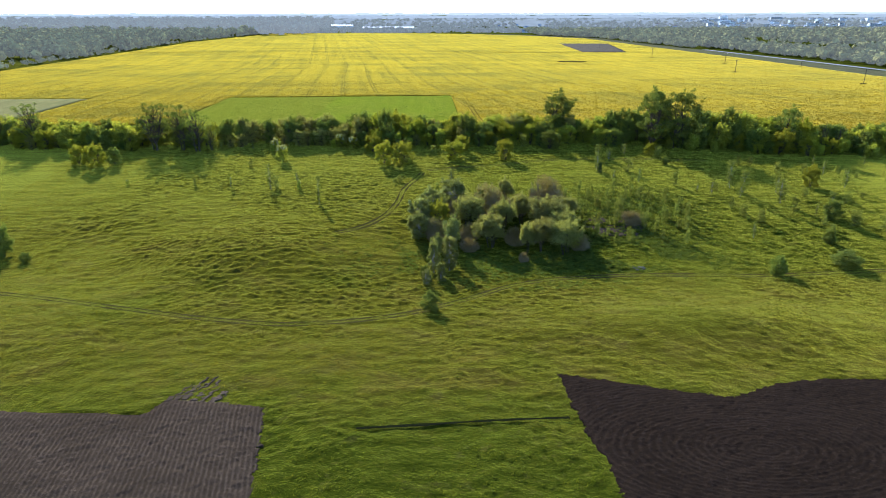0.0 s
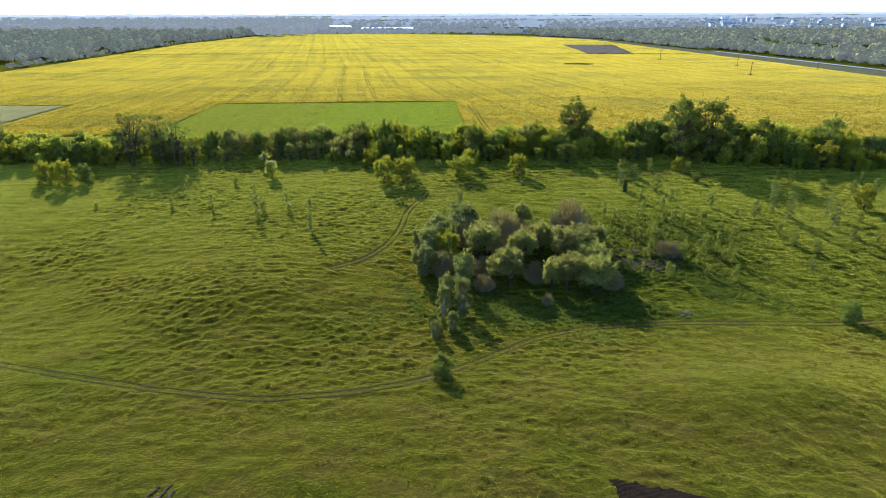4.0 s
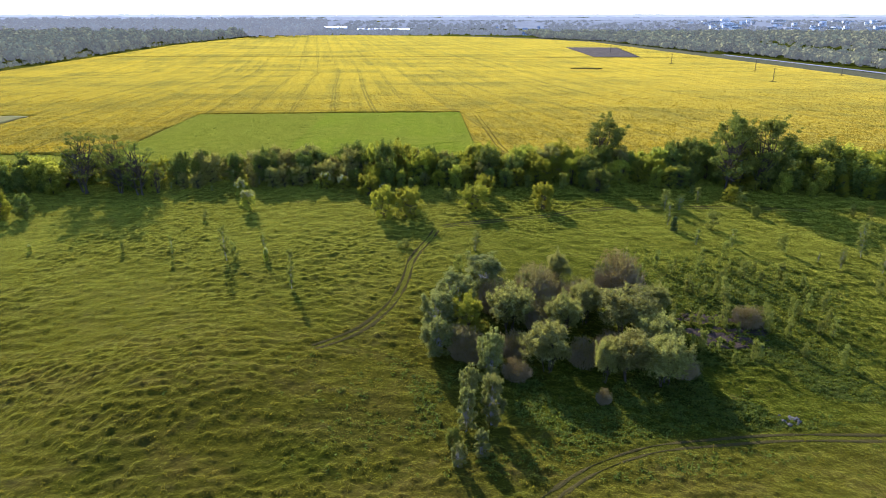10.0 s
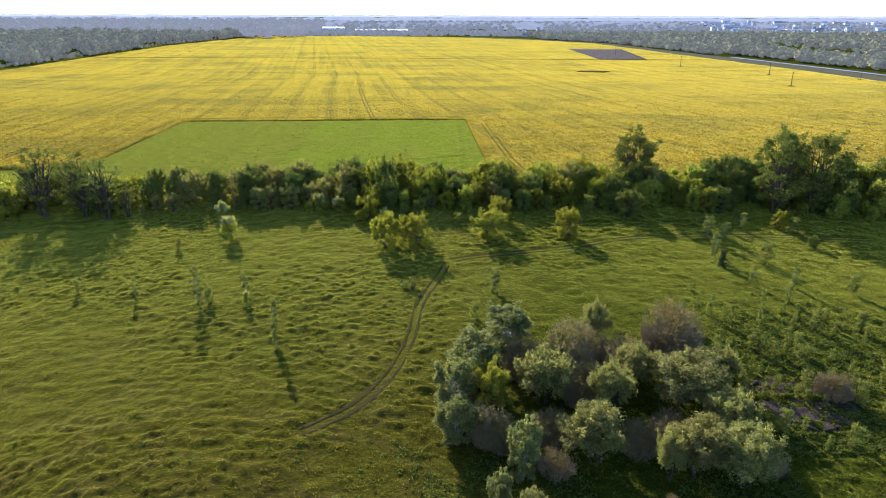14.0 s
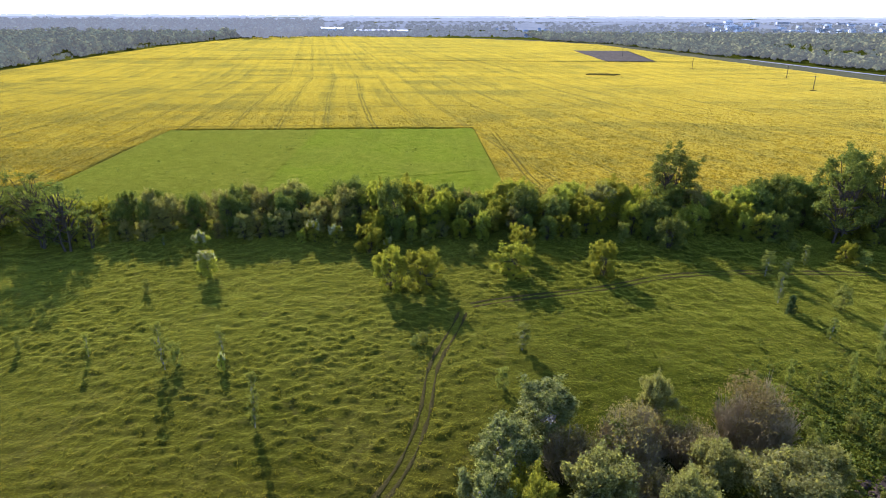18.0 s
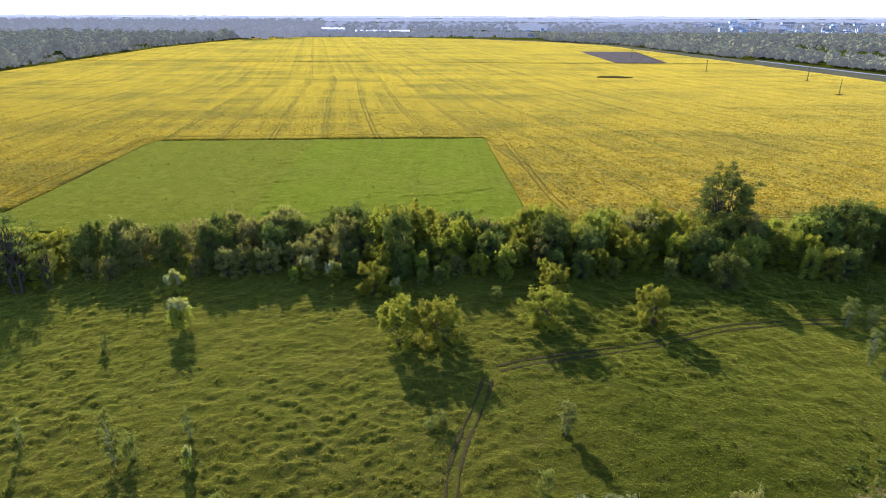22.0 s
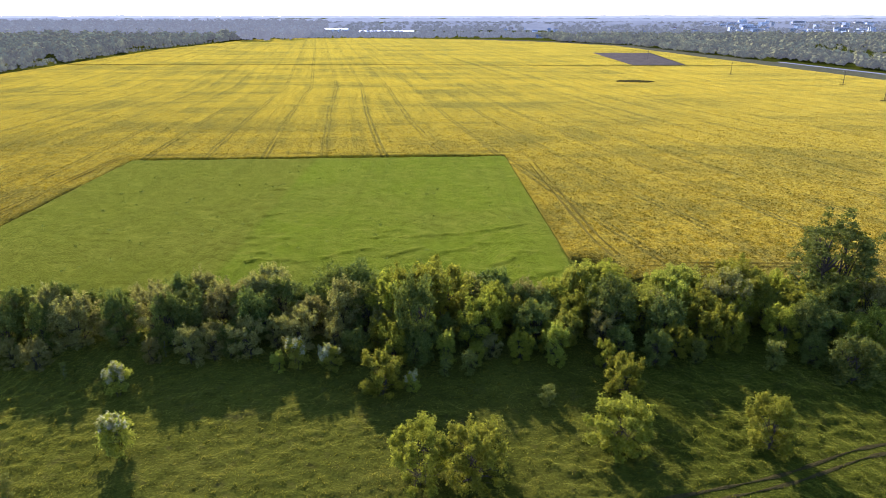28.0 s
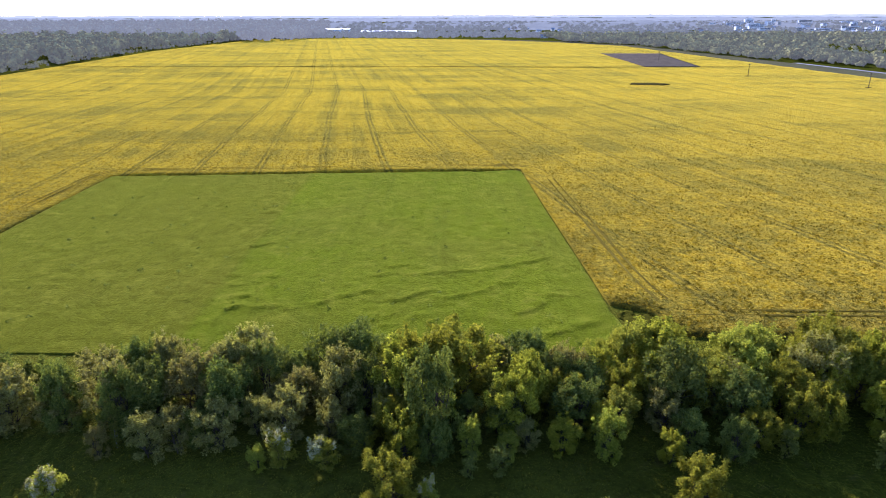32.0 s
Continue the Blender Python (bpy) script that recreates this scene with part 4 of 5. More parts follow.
# ---- bushes standing in front of the hedgerow
for proto, ph, x, y, h, w in [
    (BLOOM[1], 5.0, -65.2, 238, 4.7, 0.85), (BLOOM[0], 5.0, -59.5, 226, 5.4, 0.9), (BLOOM[0], 5.0, -41.1, 244, 4.7, 0.8), (BLOOM[1], 5.0, -36.1, 244, 3.9, 1.0),
    (YELLOWS[0], 6.0, -28.3, 238.5, 5.6, 1.2), (BLOOM[0], 5.0, -23.7, 238.5, 3.2, 0.85), (FEATHER[0], 6.0, -21.9, 221.5, 7.3, 0.95), (FEATHER[1], 6.0, -15.6, 221.5, 7.2, 1.05),
    (YELLOWS[0], 6.0, 6.0, 238, 5.6, 1.05), (YELLOWS[1], 6.0, 2.4, 227, 6.4, 1.28), (YELLOWS[2], 6.0, 21.3, 227.5, 6.6, 0.95), (HEDGE[1], 7.0, 39.7, 241, 6.6, 1.25),
    (SAPLING[0], 4.5, 29.6, 243.5, 5.1, 0.9), (SAPLING[1], 4.5, -4.9, 235.5, 3.1, 1.2), (SAPLING[2], 4.5, -15.5, 243, 3.8, 1.1), (SAPLING[0], 4.5, 19.1, 245.5, 3.9, 0.9), (SAPLING[1], 4.5, -19.1, 242.5, 3.3, 1.0),
    (COLUMN[0], 7.0, -62.1, 247, 3.9, 0.9), (COLUMN[1], 7.0, -74.8, 241.6, 2.9, 1.2), (COLUMN[2], 7.0, -87.2, 242.7, 2.7, 1.3),
    (YELLOWS[0], 6.0, -131, 222, 6.4, 1.0), (YELLOWS[2], 6.0, -123.5, 219, 7.4, 1.0), (HEDGE[1], 7.0, -118.4, 222, 5.6, 1.1), (HEDGE[0], 7.0, -148, 244, 7.4, 1.1), (HEDGE[2], 7.0, -140, 244, 9.0, 1.2), (BLOOM[0], 5.0, -103.5, 199, 1.6, 0.8),
    (YELLOWS[1], 6.0, 124.5, 234, 8.4, 1.0), (YELLOWS[0], 6.0, 110, 237, 3.0, 1.0), (YELLOWS[2], 6.0, 116.4, 235.2, 3.4, 1.1), (SAPLING[1], 4.5, 80.8, 239.4, 2.6, 1.6), (SAPLING[2], 4.5, 67, 239.5, 2.8, 1.0), (HEDGE[3], 7.0, -92.3, 242, 6.0, 0.8), (HEDGE[1], 7.0, -99.5, 243, 5.0, 0.9),
    (SPRUCE, 5.0, 52.1, 211.4, 3.6, 1.1), (COLUMN[0], 7.0, 54.6, 202.7, 4.0, 1.2), (COLUMN[1], 7.0, 62.6, 201.3, 4.6, 1.3), (DARKBUSH[0], 4.0, 77.5, 221.4, 2.9, 0.6),
    (COLUMN[2], 7.0, 54.7, 226.7, 5.9, 1.4), (COLUMN[0], 7.0, 58.7, 226.7, 4.5, 1.8), (COLUMN[1], 7.0, 65.8, 232.1, 4.6, 1.3), (YELLOWS[2], 6.0, 75.6, 233.4, 4.2, 0.95), (SAPLING[1], 4.5, 77.5, 230.4, 3.8, 1.2),
    (COLUMN[2], 7.0, 1.3, 199.4, 4.8, 1.7), (SAPLING[2], 4.5, -3.0, 188.7, 3.9, 0.8), (SAPLING[0], 4.5, 73.4, 198.7, 4.5, 0.8), (COLUMN[0], 7.0, 78.5, 192.7, 2.5, 1.2),
    (COLUMN[0], 7.0, -55.5, 193.5, 8.6, 0.85), (COLUMN[1], 7.0, -69.4, 197.3, 4.4, 0.8), (SAPLING[1], 4.5, -54.0, 194.8, 4.2, 0.8), (COLUMN[2], 7.0, -48.1, 198.6, 4.9, 1.0), (BLOOM[1], 5.0, -46.4, 193.1, 3.0, 0.45),
    (COLUMN[1], 7.0, -37.8, 179.8, 8.6, 0.7), (SAPLING[0], 4.5, -81.5, 198.7, 3.0, 0.7), (SAPLING[1], 4.5, -69.1, 219.4, 2.9, 0.9), (SAPLING[2], 4.5, -15.2, 201, 2.3, 1.3), (SAPLING[0], 4.5, -16.6, 200.4, 2.0, 1.4),
    (COLUMN[0], 7.0, 89.6, 194.7, 9.0, 1.15), (COLUMN[1], 7.0, 89.6, 187.0, 8.6, 1.0), (COLUMN[2], 7.0, 102.4, 190.9, 6.7, 0.9), (COLUMN[0], 7.0, 99.6, 182.1, 7.6, 1.2), (YELLOWS[0], 6.0, 115.4, 196.2, 6.6, 0.85),
    (SAPLING[0], 4.5, 98.7, 172.7, 5.4, 0.7), (COLUMN[1], 7.0, 110.4, 175.5, 6.0, 1.2), (COLUMN[2], 7.0, 126.1, 207.8, 5.2, 1.0), (DARKBUSH[1], 4.0, 108.3, 170.2, 5.2, 0.8), (SAPLING[1], 4.5, 111.4, 164.7, 4.9, 1.0),
    (DARKBUSH[0], 4.0, 95.1, 140.2, 3.6, 1.5), (DARKBUSH[1], 4.0, 98.7, 154.1, 3.6, 0.75), (DARKBUSH[0], 4.0, 76.6, 135.3, 4.2, 0.72), (SAPLING[2], 4.5, 118.2, 161.1, 6.5, 0.9),
    (DARKBUSH[1], 4.0, -110.2, 145.9, 8.0, 0.55), (COLUMN[0], 7.0, 52.1, 215.8, 6.0, 1.2), (DARKBUSH[0], 4.0, -3.3, 113.4, 4.0, 0.75), (SAPLING[2], 4.5, 62.1, 212.6, 4.8, 1.1), (DARKBUSH[1], 4.0, -102.4, 142.4, 2.4, 0.9),
]:
    plant(proto, x, y, h, ph, w, rng=rh)

# ---- the grove in the hollow
for proto, ph, x, y, h, w in [
    (SILVER[0], 8.0, 1.6, 178.1, 7.5, 1.35), (SILVER[1], 8.0, -4.2, 170.1, 7.5, 1.2), (SILVER[2], 8.0, -7.1, 163.6, 7.5, 1.0), (YELLOWS[1], 6.0, -2.3, 163.4, 7.0, 0.75), (COLUMN[0], 7.0, 9.1, 172.2, 7.5, 1.1), (WILLOW[1], 8.0, 16.9, 180.5, 7.2, 0.6),
    (TWIGGY[0], 6.0, 11.3, 172.3, 9.4, 0.72), (TWIGGY[1], 6.0, 29.0, 176.5, 10.2, 0.78), (TWIGGY[0], 6.0, 20, 174, 5.6, 1.1), (TWIGGY[1], 6.0, 15, 176, 6.0, 0.9),
    (WILLOW[0], 8.0, 5.8, 165.4, 8.0, 0.9), (WILLOW[1], 8.0, 15.4, 162.5, 8.0, 0.7), (WILLOW[2], 8.0, 27.1, 163.8, 8.2, 1.2), (WILLOW[0], 8.0, 30.9, 156.9, 7.5, 0.85), (WILLOW[1], 8.0, 11.4, 153.8, 8.0, 0.92),
    (WILLOW[2], 8.0, 24.5, 151.0, 7.8, 0.85), (WILLOW[0], 8.0, 30.0, 149.5, 7.8, 0.95), (SILVER[1], 8.0, -2.6, 143.5, 6.0, 0.6), (SILVER[0], 8.0, -1.2, 130.8, 4.2, 0.6), (SILVER[2], 8.0, -4.4, 128.8, 3.4, 0.7), (WILLOW[2], 8.0, 20.3, 150.4, 7.0, 0.5), (SILVER[1], 8.0, 1.1, 150.2, 8.0, 0.65), (SILVER[2], 8.0, 0.9, 138.9, 7.5, 0.55), (SILVER[0], 8.0, -3.0, 136.9, 6.5, 0.5),
    (TWIGGY[0], 6.0, 51.1, 166.5, 4.0, 1.15), (TWIGGY[0], 6.0, 18, 156, 4.5, 1.1), (TWIGGY[1], 6.0, -1, 156, 5.0, 0.9), (TWIGGY[0], 6.0, 6, 158, 4.6, 1.0), (DARKBUSH[1], 4.0, -5.0, 133.5, 2.6, 0.6),
    (WILLOW[1], 8.0, 20.5, 168, 7.4, 0.75), (WILLOW[0], 8.0, 34, 168, 6.6, 0.7), (SILVER[1], 8.0, -7.5, 156.5, 6.4, 1.0), (TWIGGY[1], 6.0, 23, 158, 4.5, 1.2), (TWIGGY[0], 6.0, 34, 152, 4.2, 1.0), (TWIGGY[1], 6.0, 4, 172, 6.4, 0.9), (TWIGGY[0], 6.0, 12, 166, 6.4, 0.9), (TWIGGY[0], 6.0, -3, 157, 6.0, 0.8), (TWIGGY[0], 6.0, 19, 145.0, 2.6, 0.8), (TWIGGY[1], 6.0, 6, 152, 3.2, 1.3),
]:
    plant(proto, x, y, h * 1.06, ph, w * 1.17, group="grove in the hollow", rng=rh)

# ---- young growth east of the grove
for i in range(110):
    x, y = rh.uniform(34, 78), rh.uniform(152, 196)
    if (x - 52) ** 2 / 400 + (y - 172) ** 2 / 420 > 1 + rh.uniform(-0.2, 0.5):
        continue
    plant(rh.choice(SAPLING), x, y, rh.uniform(1.8, 4.4), 4.5, rh.uniform(0.45, 0.85), group="young growth", rng=rh)
for i in range(34):
    x, y = rh.uniform(80, 150), rh.uniform(150, 222)
    plant(rh.choice(SAPLING + COLUMN[:1]), x, y, rh.uniform(2.0, 4.2), 4.5, rh.uniform(0.7, 1.1), group="young growth", rng=rh)


# ---------------------------------------------------------------- rubble by the track
rr = random.Random(5)
rubble = new("rubble_pile")
tagged(rubble, "small heap of pale broken rubble in the grass", "rubble")
rubble.location = (46.0, 139.4, ground_at(46.0, 139.4))
for i in range(16):
    bm = bmesh.new()
    bmesh.ops.create_icosphere(bm, subdivisions=1, radius=rr.uniform(0.16, 0.42))
    for v in bm.verts:
        v.co *= rr.uniform(0.75, 1.2)
        v.co.z *= 0.6
    ob = part("stone", bm, M_STONE, rubble)
    ob.location = (rr.gauss(0, 1.1), rr.gauss(0, 0.7), 0.12)

# ---------------------------------------------------------------- power line poles in the rapeseed
POLES = [(217, 699), (233.5, 531), (252, 365), (260, 616), (283, 443), (310, 576), (200, 868)]


def power_pole(x, y):
    root = new("power_pole")
    tagged(root, "weathered wooden power pole standing in the rapeseed", "pole", "power line")
    root.location = (x, y, ground_at(x, y))
    root.rotation_euler = (0, 0, radians(84))
    bm = bmesh.new()
    bmesh.ops.create_cone(bm, cap_ends=True, segments=8, radius1=0.22, radius2=0.15, depth=10.4, matrix=Matrix.Translation((0, 0, 4.9)))
    part("post", bm, M_POLE, root)
    bm = bmesh.new()
    box(bm, (0.14, 2.6, 0.16), (0.2, 0, 9.3))
    arm = part("crossarm", bm, M_POLE, root)
    for k in (-1.15, 0.0, 1.15):
        bm = bmesh.new()
        bmesh.ops.create_cone(bm, cap_ends=True, segments=6, radius1=0.10, radius2=0.05, depth=0.3, matrix=Matrix.Translation((0.2, k, 9.53)))
        part("insulator", bm, M_INSUL, arm)
    bm = bmesh.new()
    bmesh.ops.create_cone(bm, cap_ends=True, segments=9, radius1=2.4, radius2=1.9, depth=0.5, matrix=Matrix.Translation((0, 0, 0.45)))
    part("earth_mound", bm, M_RUT_EARTH, root, "bare earth round the foot of the pole")
    return root


for px, py in POLES:
    power_pole(px, py)

# ---------------------------------------------------------------- far woods
def woods(name, label, places, hs, per, size, material, seed, slim=0.42):
    """A far wood: many crowns of coarse leaf sprays, in one mesh."""
    rng = np.random.RandomState(seed)
    n = len(places)
    z = height(places[:, 0], places[:, 1])
    i = np.repeat(np.arange(n), per)
    d = rng.normal(size=(len(i), 3))
    d /= np.linalg.norm(d, axis=1)[:, None]
    d[:, 2] = d[:, 2] * 0.9 + 0.1
    r = 0.55 + 0.5 * rng.rand(len(i))
    h = hs[i]
    p = np.column_stack([places[i, 0] + d[:, 0] * r * h * slim, places[i, 1] + d[:, 1] * r * h * slim, z[i] + h * (0.55 + 0.45 * d[:, 2] * r)])
    nrm = d + np.array([0, 0, 0.15]) + rng.normal(size=d.shape) * 0.35
    nrm /= np.linalg.norm(nrm, axis=1)[:, None]
    a = np.cross(nrm, rng.normal(size=d.shape))
    a /= np.linalg.norm(a, axis=1)[:, None]
    b = np.cross(nrm, a)
    s = (size * h / 14 * (0.6 + 0.8 * rng.rand(len(i))))[:, None]
    v = np.stack([p - a * s * 0.8, p + a * s * 0.5 - b * s * 0.7, p + a * s * 0.5 + b * s * 0.7], 1)
    ob = new(name, raw_mesh(name, v.reshape(-1, 3), tris=np.arange(len(i) * 3).reshape(-1, 3), material=material))
    return tagged(ob, label, "woodland", kind="structure" if name == "backdrop" else "stuff")


def scatter(rng, n, x0, x1, y0, y1, test):
    x, y = rng.uniform(x0, x1, n * 4), rng.uniform(y0, y1, n * 4)
    k = test(x, y)
    return np.column_stack([x[k], y[k]])[:n]


def west_edge(y):
    return np.interp(y, [372, 550, 645, 820, 1072, 1450, 1600], [-380, -384, -390, -401, -419, -388, -300])


def east_edge(y):
    return np.interp(y, [290, 440, 487, 671, 871, 1174, 1292, 1420], [375, 366, 352, 334, 306, 262, 186, 40])


rw = np.random.RandomState(3)
pl = scatter(rw, 1900, -1150, -380, 420, 1500, lambda x, y: (x < west_edge(y) - 6 + 3 * np.sin(y / 23)) & (x > -0.80 * y - 110))
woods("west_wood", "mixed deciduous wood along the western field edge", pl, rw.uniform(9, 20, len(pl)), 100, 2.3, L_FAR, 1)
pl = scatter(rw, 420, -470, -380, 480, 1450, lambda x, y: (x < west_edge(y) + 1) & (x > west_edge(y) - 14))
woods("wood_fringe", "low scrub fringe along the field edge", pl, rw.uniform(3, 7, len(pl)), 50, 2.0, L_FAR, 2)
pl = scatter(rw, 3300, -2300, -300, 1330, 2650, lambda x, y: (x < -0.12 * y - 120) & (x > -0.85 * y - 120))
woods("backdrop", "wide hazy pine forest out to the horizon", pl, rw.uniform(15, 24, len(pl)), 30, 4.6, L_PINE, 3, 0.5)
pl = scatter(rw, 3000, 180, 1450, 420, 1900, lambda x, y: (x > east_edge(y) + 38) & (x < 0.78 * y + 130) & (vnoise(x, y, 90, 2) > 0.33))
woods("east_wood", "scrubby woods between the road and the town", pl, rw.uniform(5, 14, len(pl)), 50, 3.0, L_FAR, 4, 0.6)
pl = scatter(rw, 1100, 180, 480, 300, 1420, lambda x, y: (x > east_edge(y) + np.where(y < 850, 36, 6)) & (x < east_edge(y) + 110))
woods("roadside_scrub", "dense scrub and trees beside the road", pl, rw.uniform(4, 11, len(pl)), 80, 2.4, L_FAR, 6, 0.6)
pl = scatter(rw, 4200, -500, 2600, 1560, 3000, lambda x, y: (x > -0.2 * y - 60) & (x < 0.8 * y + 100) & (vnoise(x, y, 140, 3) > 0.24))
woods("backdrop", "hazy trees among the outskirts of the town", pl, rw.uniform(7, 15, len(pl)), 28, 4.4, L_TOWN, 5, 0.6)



# The ridges give no light: their glow is distance haze painted on.
def painted_haze_mat(name, base, glow, strength):
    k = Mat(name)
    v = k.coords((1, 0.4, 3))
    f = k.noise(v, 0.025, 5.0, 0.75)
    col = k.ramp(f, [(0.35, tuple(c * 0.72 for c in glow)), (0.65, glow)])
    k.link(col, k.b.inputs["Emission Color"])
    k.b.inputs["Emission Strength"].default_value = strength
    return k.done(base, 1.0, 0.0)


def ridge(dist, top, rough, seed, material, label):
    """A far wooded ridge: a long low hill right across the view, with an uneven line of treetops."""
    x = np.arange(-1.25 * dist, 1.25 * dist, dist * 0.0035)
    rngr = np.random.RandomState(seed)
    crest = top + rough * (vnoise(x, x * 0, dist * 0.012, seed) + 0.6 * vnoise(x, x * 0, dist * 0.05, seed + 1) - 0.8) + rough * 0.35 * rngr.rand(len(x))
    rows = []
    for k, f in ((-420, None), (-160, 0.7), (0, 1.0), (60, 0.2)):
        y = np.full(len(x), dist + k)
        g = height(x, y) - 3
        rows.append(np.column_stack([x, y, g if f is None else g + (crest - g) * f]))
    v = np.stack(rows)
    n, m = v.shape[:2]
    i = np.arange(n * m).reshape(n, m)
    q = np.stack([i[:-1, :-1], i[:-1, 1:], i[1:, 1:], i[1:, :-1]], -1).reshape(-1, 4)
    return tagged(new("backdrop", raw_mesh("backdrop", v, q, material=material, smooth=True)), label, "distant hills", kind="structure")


ridge(2700, 11, 9, 1, painted_haze_mat("haze_near", (0.05, 0.06, 0.06), (0.150, 0.156, 0.162), 1.0), "wooded ridge beyond the fields with blue haze painted on as glow")
ridge(3650, 19, 8, 2, painted_haze_mat("haze_mid", (0.05, 0.06, 0.06), (0.205, 0.215, 0.226), 1.0), "wooded hills behind the town with pale blue haze painted on")
ridge(4750, 27, 6, 3, painted_haze_mat("haze_far", (0.05, 0.06, 0.06), (0.315, 0.332, 0.350), 1.0), "hills on the horizon with palest blue haze painted on")

# added glowing strip, no real hill: paints the low sky white with haze
ridge(9000, 98, 4, 4, painted_haze_mat("haze_last", (0.05, 0.06, 0.06), (0.80, 0.87, 0.95), 0.9), "glowing strip added behind the hills, painted as white haze")

# ---------------------------------------------------------------- road at the eastern field edge
ROAD = curve_points([(400, 330), (384, 440), (366, 520), (352, 640), (332, 780), (322, 850)], 6.0)
ribbon("road", ROAD, 0.0 * ROAD[:, 0], 6.5, 0.5, M_ASPHALT, "pale grey country road along the field edge", "road", 0.02)

# ---------------------------------------------------------------- town
rt = random.Random(11)


def house(x, y, w, d, h, turn, roof):
    root = new("house")
    tagged(root, "small white-walled house with a pitched roof", "house", "houses of the outskirts")
    root.location, root.rotation_euler = (x, y, ground_at(x, y)), (0, 0, turn)
    bm = bmesh.new()
    box(bm, (w, d, h + 1.0), (0, 0, h / 2 - 0.5))
    part("wall", bm, rt.choice((M_WHITE, M_CREAM, M_CREAM)), root)
    bm = bmesh.new()
    o = 0.5
    vs = [bm.verts.new(c) for c in ((-w / 2 - o, -d / 2 - o, h), (w / 2 + o, -d / 2 - o, h), (w / 2 + o, d / 2 + o, h), (-w / 2 - o, d / 2 + o, h), (-w / 2 - o, 0, h + d * 0.4), (w / 2 + o, 0, h + d * 0.4))]
    for f in ((0, 1, 5, 4), (2, 3, 4, 5), (1, 2, 5), (3, 0, 4), (3, 2, 1, 0)):
        bm.faces.new([vs[k] for k in f])
    part("roof", bm, roof, root)
    for k in (-0.28, 0.28):
        bm = bmesh.new()
        box(bm, (1.4, 0.12, 1.5), (k * w, -d / 2 - 0.03, h * 0.55))
        part("window", bm, M_GLASS, root)


n = 0
while n < 90:
    y = rt.uniform(1500, 2600)
    x = rt.uniform(-0.05, 0.74) * y
    if x < float(east_edge(y)) + 120:
        continue
    house(x, y, rt.uniform(9, 16), rt.uniform(8, 11), rt.uniform(3.2, 6.5), rt.uniform(-0.6, 0.6), rt.choice((M_ROOF, M_ROOF, M_ROOF_RED)))
    n += 1


def block(x, y, w, d, h, turn):
    """A block of flats: wall body, flat roof and window bands, storey by storey."""
    root = new("apartment_block")
    tagged(root, "pale concrete apartment block on the town hill", "building", "town blocks")
    root.location, root.rotation_euler = (x, y, ground_at(x, y) + 1), (0, 0, turn)
    bm = bmesh.new()
    box(bm, (w, d, h + 8), (0, 0, h / 2 - 4))
    part("wall", bm, M_WHITE if rt.random() < 0.8 else M_CREAM, root)
    bm = bmesh.new()
    box(bm, (w + 0.6, d + 0.6, 0.8), (0, 0, h + 0.4))
    part("roof", bm, M_ROOF, root)
    for k in range(int(h // 3)):
        bm = bmesh.new()
        box(bm, (w * 0.9, 0.2, 1.3), (0, -d / 2 - 0.05, k * 3 + 1.8))
        part("window_band", bm, M_GLASS, root)


for i in range(80):
    y = rt.uniform(2150, 2640)
    block(rt.uniform(0.36, 0.74) * y, y, rt.choice((14, 20, 30, 44)), 12, rt.choice((9, 10, 12, 15, 20)), rt.uniform(-0.5, 0.5))


def hall(x, y, w, d, h, label):
    root = new("warehouse")
    tagged(root, label, "building")
    root.location = (x, y, ground_at(x, y))
    bm = bmesh.new()
    box(bm, (w, d, h + 2), (0, 0, h / 2 - 1))
    part("wall", bm, M_WHITE, root)
    bm = bmesh.new()
    vs = [bm.verts.new(c) for c in ((-w / 2 - 1, -d / 2 - 1, h), (w / 2 + 1, -d / 2 - 1, h), (w / 2 + 1, d / 2 + 1, h), (-w / 2 - 1, d / 2 + 1, h), (-w / 2 - 1, 0, h + d * 0.12), (w / 2 + 1, 0, h + d * 0.12))]
    for f in ((0, 1, 5, 4), (2, 3, 4, 5), (1, 2, 5), (3, 0, 4), (3, 2, 1, 0)):
        bm.faces.new([vs[k] for k in f])
    part("roof", bm, M_WHITE, root)


hall(-350, 2230, 75, 30, 11, "long white warehouse beyond the rapeseed")
hall(-440, 2180, 70, 26, 6, "low white greenhouse hall beyond the rapeseed")
hall(-190, 2190, 165, 30, 7, "very long low white hall beyond the rapeseed")
hall(985, 1800, 62, 26, 13, "large white factory hall among the trees")

# ---------------------------------------------------------------- grass, weeds and herbs
rg = np.random.RandomState(21)


def blades(x, y, hgt, per, spread, width):
    n = len(x)
    i = np.repeat(np.arange(n), per)
    a = rg.rand(len(i)) * 2 * np.pi
    off = np.sqrt(rg.rand(len(i))) * spread
    bx, by = x[i] + np.cos(a) * off, y[i] + np.sin(a) * off
    bz = height(bx, by) + tussocks(bx, by) - 0.06
    t = rg.rand(len(i)) * np.pi
    wx, wy = np.cos(t) * width * 0.5, np.sin(t) * width * 0.5
    h = hgt[i] * (0.6 + 0.7 * rg.rand(len(i)))
    lx, ly = np.cos(a) * h * 0.45 + 0.1 * h, np.sin(a) * h * 0.45
    v = np.stack([np.column_stack([bx - wx, by - wy, bz]), np.column_stack([bx + wx, by + wy, bz]), np.column_stack([bx + lx, by + ly, bz + h])], 1)
    return v.reshape(-1, 3), np.arange(len(i) * 3).reshape(-1, 3)


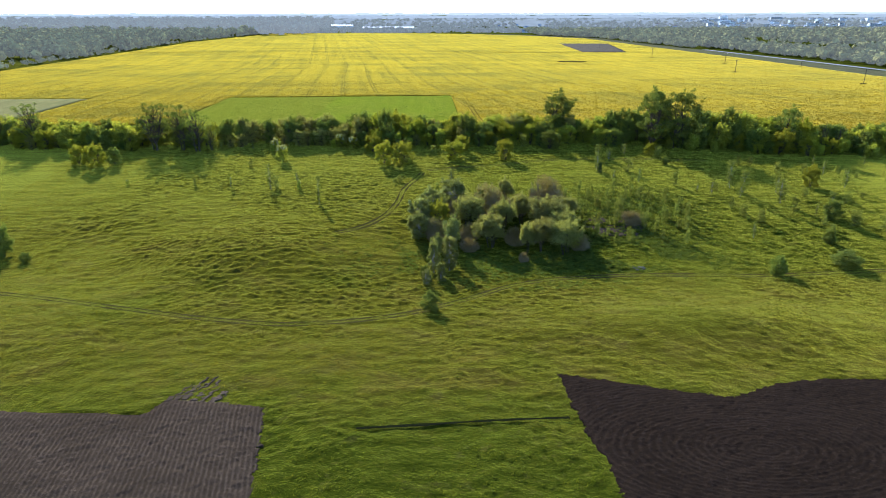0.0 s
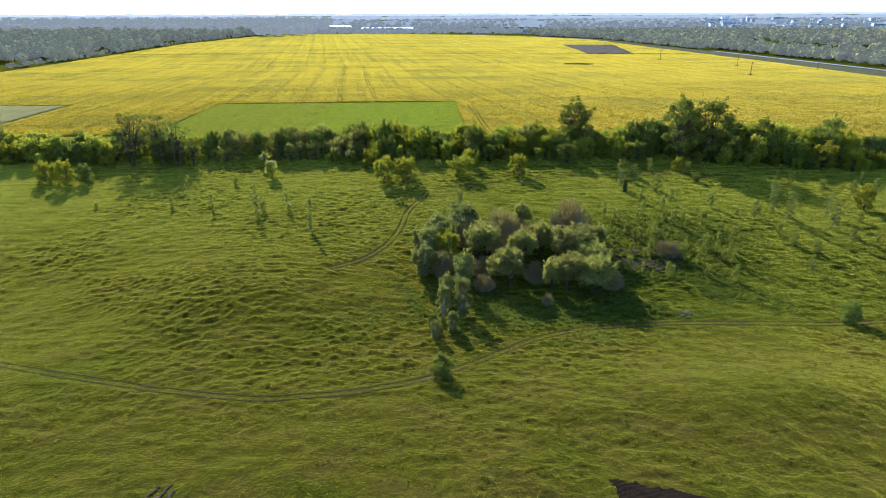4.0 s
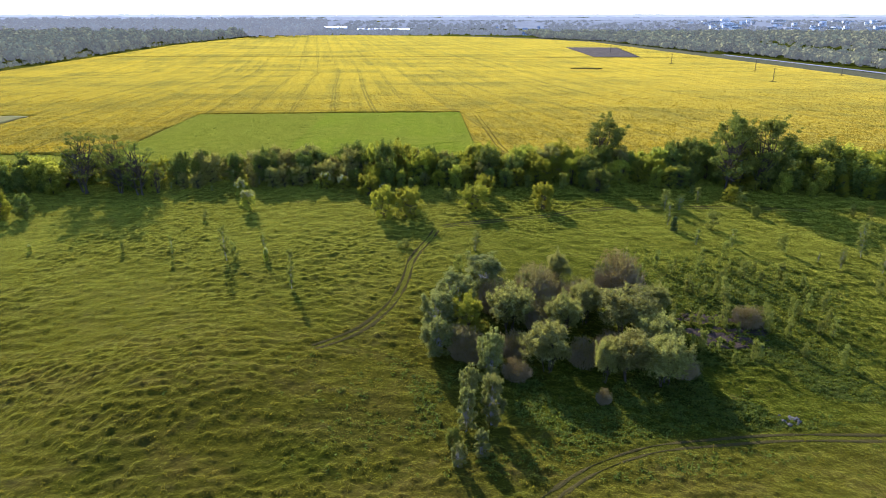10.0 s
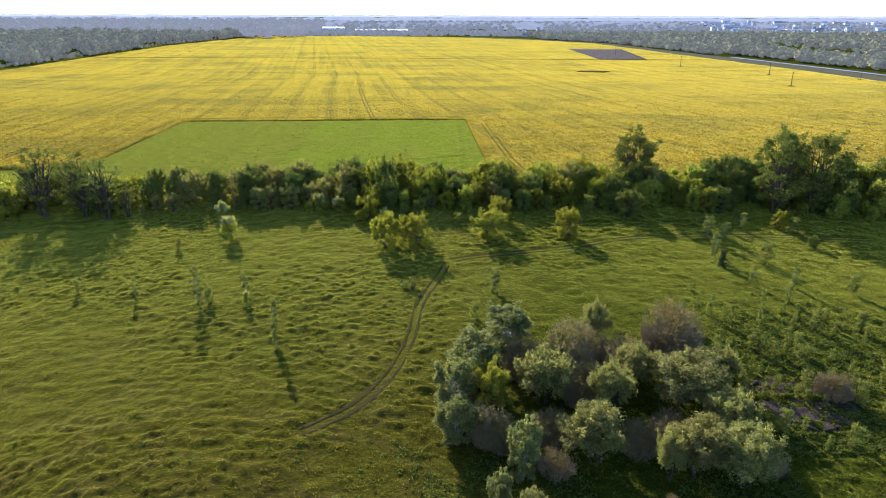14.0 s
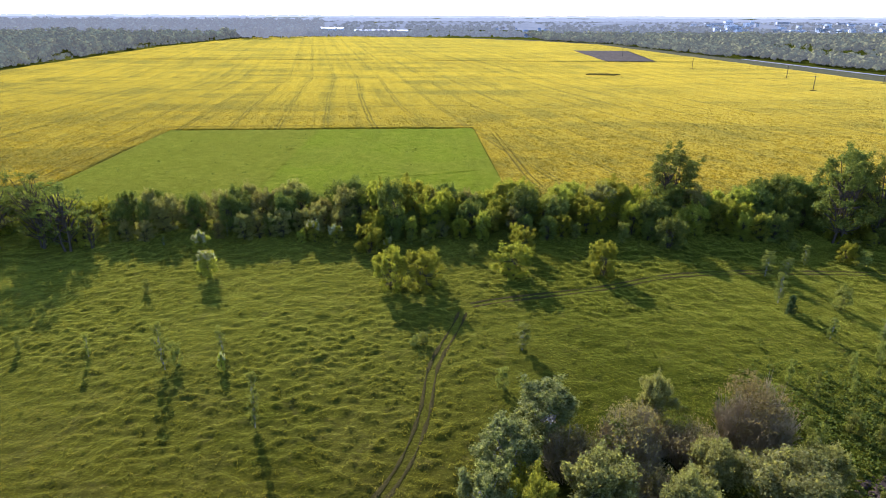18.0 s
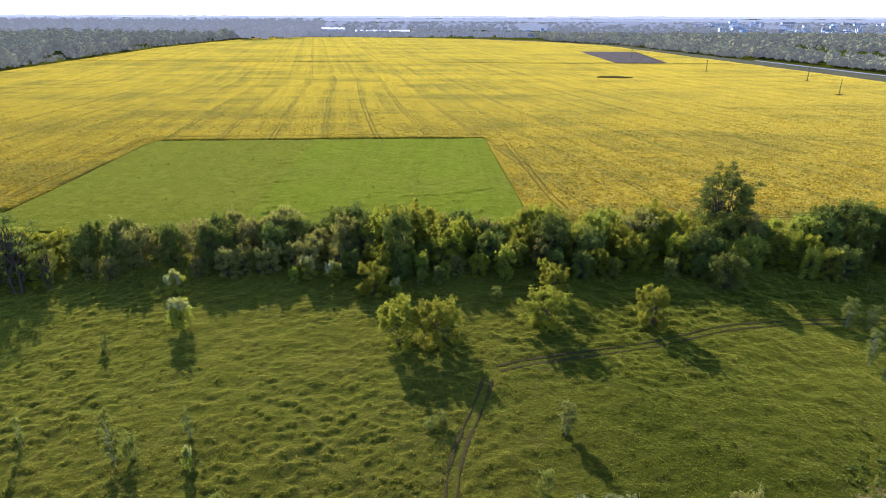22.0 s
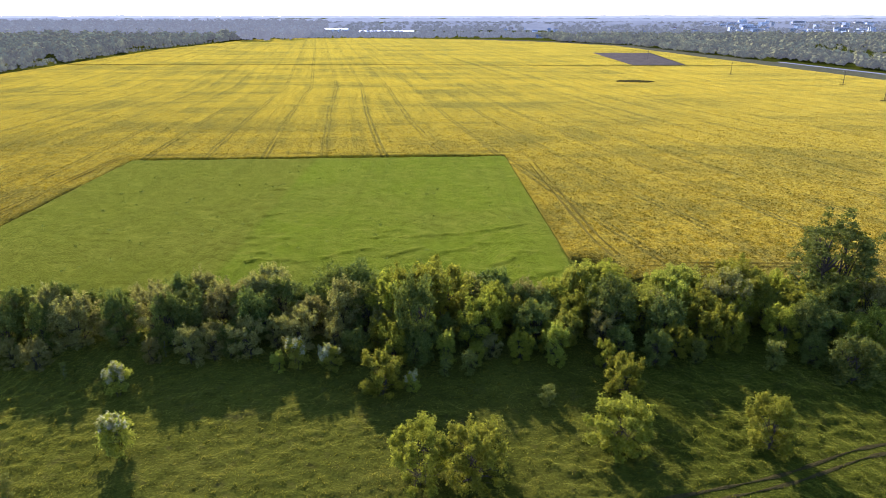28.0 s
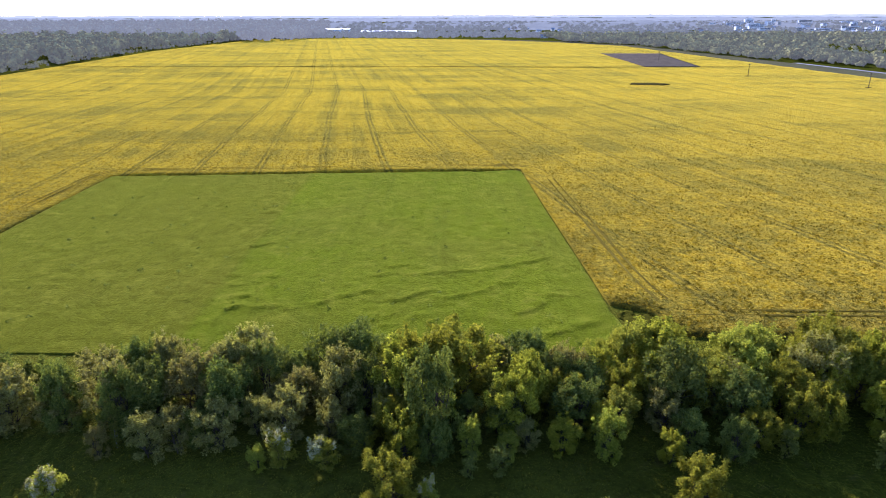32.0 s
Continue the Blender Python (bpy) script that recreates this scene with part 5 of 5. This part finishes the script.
N = 240000
x, y = rg.uniform(-135, 132, N), rg.uniform(46, 262, N)
k = ~inside(SOIL_L, x, y) & ~inside(SOIL_R, x, y)
x, y = x[k], y[k]
k = track_distance(x, y) > 1.15
x, y = x[k], y[k]
n1 = 0.60 * vnoise(x, y * 1.35, 1.05, 1) + 0.40 * vnoise(x, y * 1.2, 0.60, 2)
v, t = blades(x, y, 0.13 + 0.36 * np.clip(n1 - 0.36, 0, 1), 3, 0.40, 0.13)
tagged(new("meadow_grass", raw_mesh("meadow_grass", v, tris=t, material=L_GRASS)), "tussocky yellow-green meadow grass", "grass", kind="stuff")


def stalks(name, label, category, x, y, top, size, rise, flat, material):
    """Leaf and flower tips standing out of a closed crop, one small triangle each."""
    n = len(x)
    a = rg.rand(n) * 2 * np.pi
    s = size * (0.6 + 0.8 * rg.rand(n))
    z = top(x, y) + rise * (rg.rand(n) - 0.25)
    dx, dy = np.cos(a) * s * 0.5, np.sin(a) * s * 0.5
    lx, ly = rg.normal(size=n) * s * flat, rg.normal(size=n) * s * flat
    v = np.stack([np.column_stack([x - dx, y - dy, z]), np.column_stack([x + dx, y + dy, z]), np.column_stack([x + lx, y + ly, z + s * (0.5 + 0.6 * rg.rand(n))])], 1)
    ob = new(name, raw_mesh(name, v.reshape(-1, 3), tris=np.arange(n * 3).reshape(-1, 3), material=material))
    return tagged(ob, label, category, kind="stuff")


N = 340000
x, y = rg.uniform(-330, 330, N), 266 + 240 * rg.rand(N) ** 1.5
k = inside(CROP_W, x, y) & (rg.rand(N) > (y - 300) / 200) & (vnoise(x, y, 2.6, 4) + 0.6 * rg.rand(N) > 0.6)
stalks("rapeseed_heads", "yellow flower heads standing out of the rapeseed", "crop", x[k], y[k], lambda u, w: height(u, w) + 0.45 + crop_relief(u, w), 0.36, 0.16, 0.8, M_CROP_TIP)


def herbs(name, label, x, y, size, spread, per, hgt, material):
    i = np.repeat(np.arange(len(x)), per)
    m = len(i)
    a = rg.rand(m) * 6.283
    off = np.sqrt(rg.rand(m)) * spread
    px, py = x[i] + np.cos(a) * off, y[i] + np.sin(a) * off
    pz = height(px, py) + tussocks(px, py) + rg.rand(m) * hgt * (1 - 0.6 * off / spread)
    nrm = np.column_stack([rg.normal(size=m) * 0.7, rg.normal(size=m) * 0.7, np.ones(m) * 0.7])
    nrm /= np.linalg.norm(nrm, axis=1)[:, None]
    u = np.cross(nrm, rg.normal(size=(m, 3)))
    u /= np.linalg.norm(u, axis=1)[:, None]
    w = np.cross(nrm, u)
    s = (size * (0.6 + 0.8 * rg.rand(m)))[:, None]
    p = np.column_stack([px, py, pz])
    v = np.stack([p - u * s * 0.75, p - w * s * 0.5, p + u * s * 0.75, p + w * s * 0.5], 1)
    ob = new(name, raw_mesh(name, v.reshape(-1, 3), np.arange(m * 4).reshape(-1, 4), material=material))
    return tagged(ob, label, "plants", kind="stuff")


N = 2800
x, y = rg.uniform(-130, 130, N), rg.uniform(48, 250, N)
k = ~inside(SOIL_L, x, y) & ~inside(SOIL_R, x, y) & (vnoise(x, y, 22, 5) > 0.35)
x, y = x[k], y[k]
k = track_distance(x, y) > 1.6
herbs("meadow_weeds", "dark clumps of tall weeds in the meadow", x[k], y[k], 0.13, 0.30, 16, 0.36, L_WEED)
N = 15000
x, y = rg.uniform(-120, 120, N), rg.uniform(48, 246, N)
k = ~inside(SOIL_L, x, y) & ~inside(SOIL_R, x, y) & (0.60 * vnoise(x, y * 1.35, 1.05, 1) + 0.40 * vnoise(x, y * 1.2, 0.60, 2) > 0.50)
x, y = x[k], y[k]
k = track_distance(x, y) > 1.3
herbs("grass_tufts", "coarse yellow-green grass tufts on the tussocks", x[k], y[k], 0.13, 0.26, 8, 0.36, L_GRASS)
N = 6500
x, y = rg.normal(44, 12, N), rg.normal(149, 8, N)
k = (track_distance(x, y) > 2) & (y > 137.5) & (vnoise(x, y, 5.5, 3) > 0.40)
herbs("nettle_bed", "lush bright green herbs round the grove", x[k], y[k], 0.19, 0.40, 9, 0.30, L_LUSH)
N = 120
x, y = rg.uniform(-122, 0, N), rg.uniform(270, 378, N)
herbs("field_weeds", "small dark weed clumps in the cereal", x, y, 0.26, 0.5, 14, 0.9, L_DARK)
N = 3000
x, y = rg.normal(12, 16, N), rg.normal(143, 9, N)
k = (track_distance(x, y) > 2) & (y > 126) & (vnoise(x, y, 5.5, 2) > 0.45)
herbs("nettle_bed", "lush green undergrowth in the grove", x[k], y[k], 0.20, 0.45, 9, 0.34, L_LUSH)
N = 1500
x, y = rg.normal(52, 11, N), rg.normal(178, 8, N)
herbs("nettle_bed", "dark green undergrowth of the young thicket", x, y, 0.26, 0.55, 9, 0.6, L_LUSH)

# ---- the patterns that the copies were grown from are taken out
for proto in HEDGE + HEDGE_FAR + GREYS + YELLOWS + OAKS + THIN + WILLOW + SILVER + COLUMN + SAPLING + BLOOM + DARKBUSH + TWIGGY + FEATHER + [SPRUCE, DEAD]:
    for ob in (*proto.children_recursive, proto):
        bpy.data.objects.remove(ob)
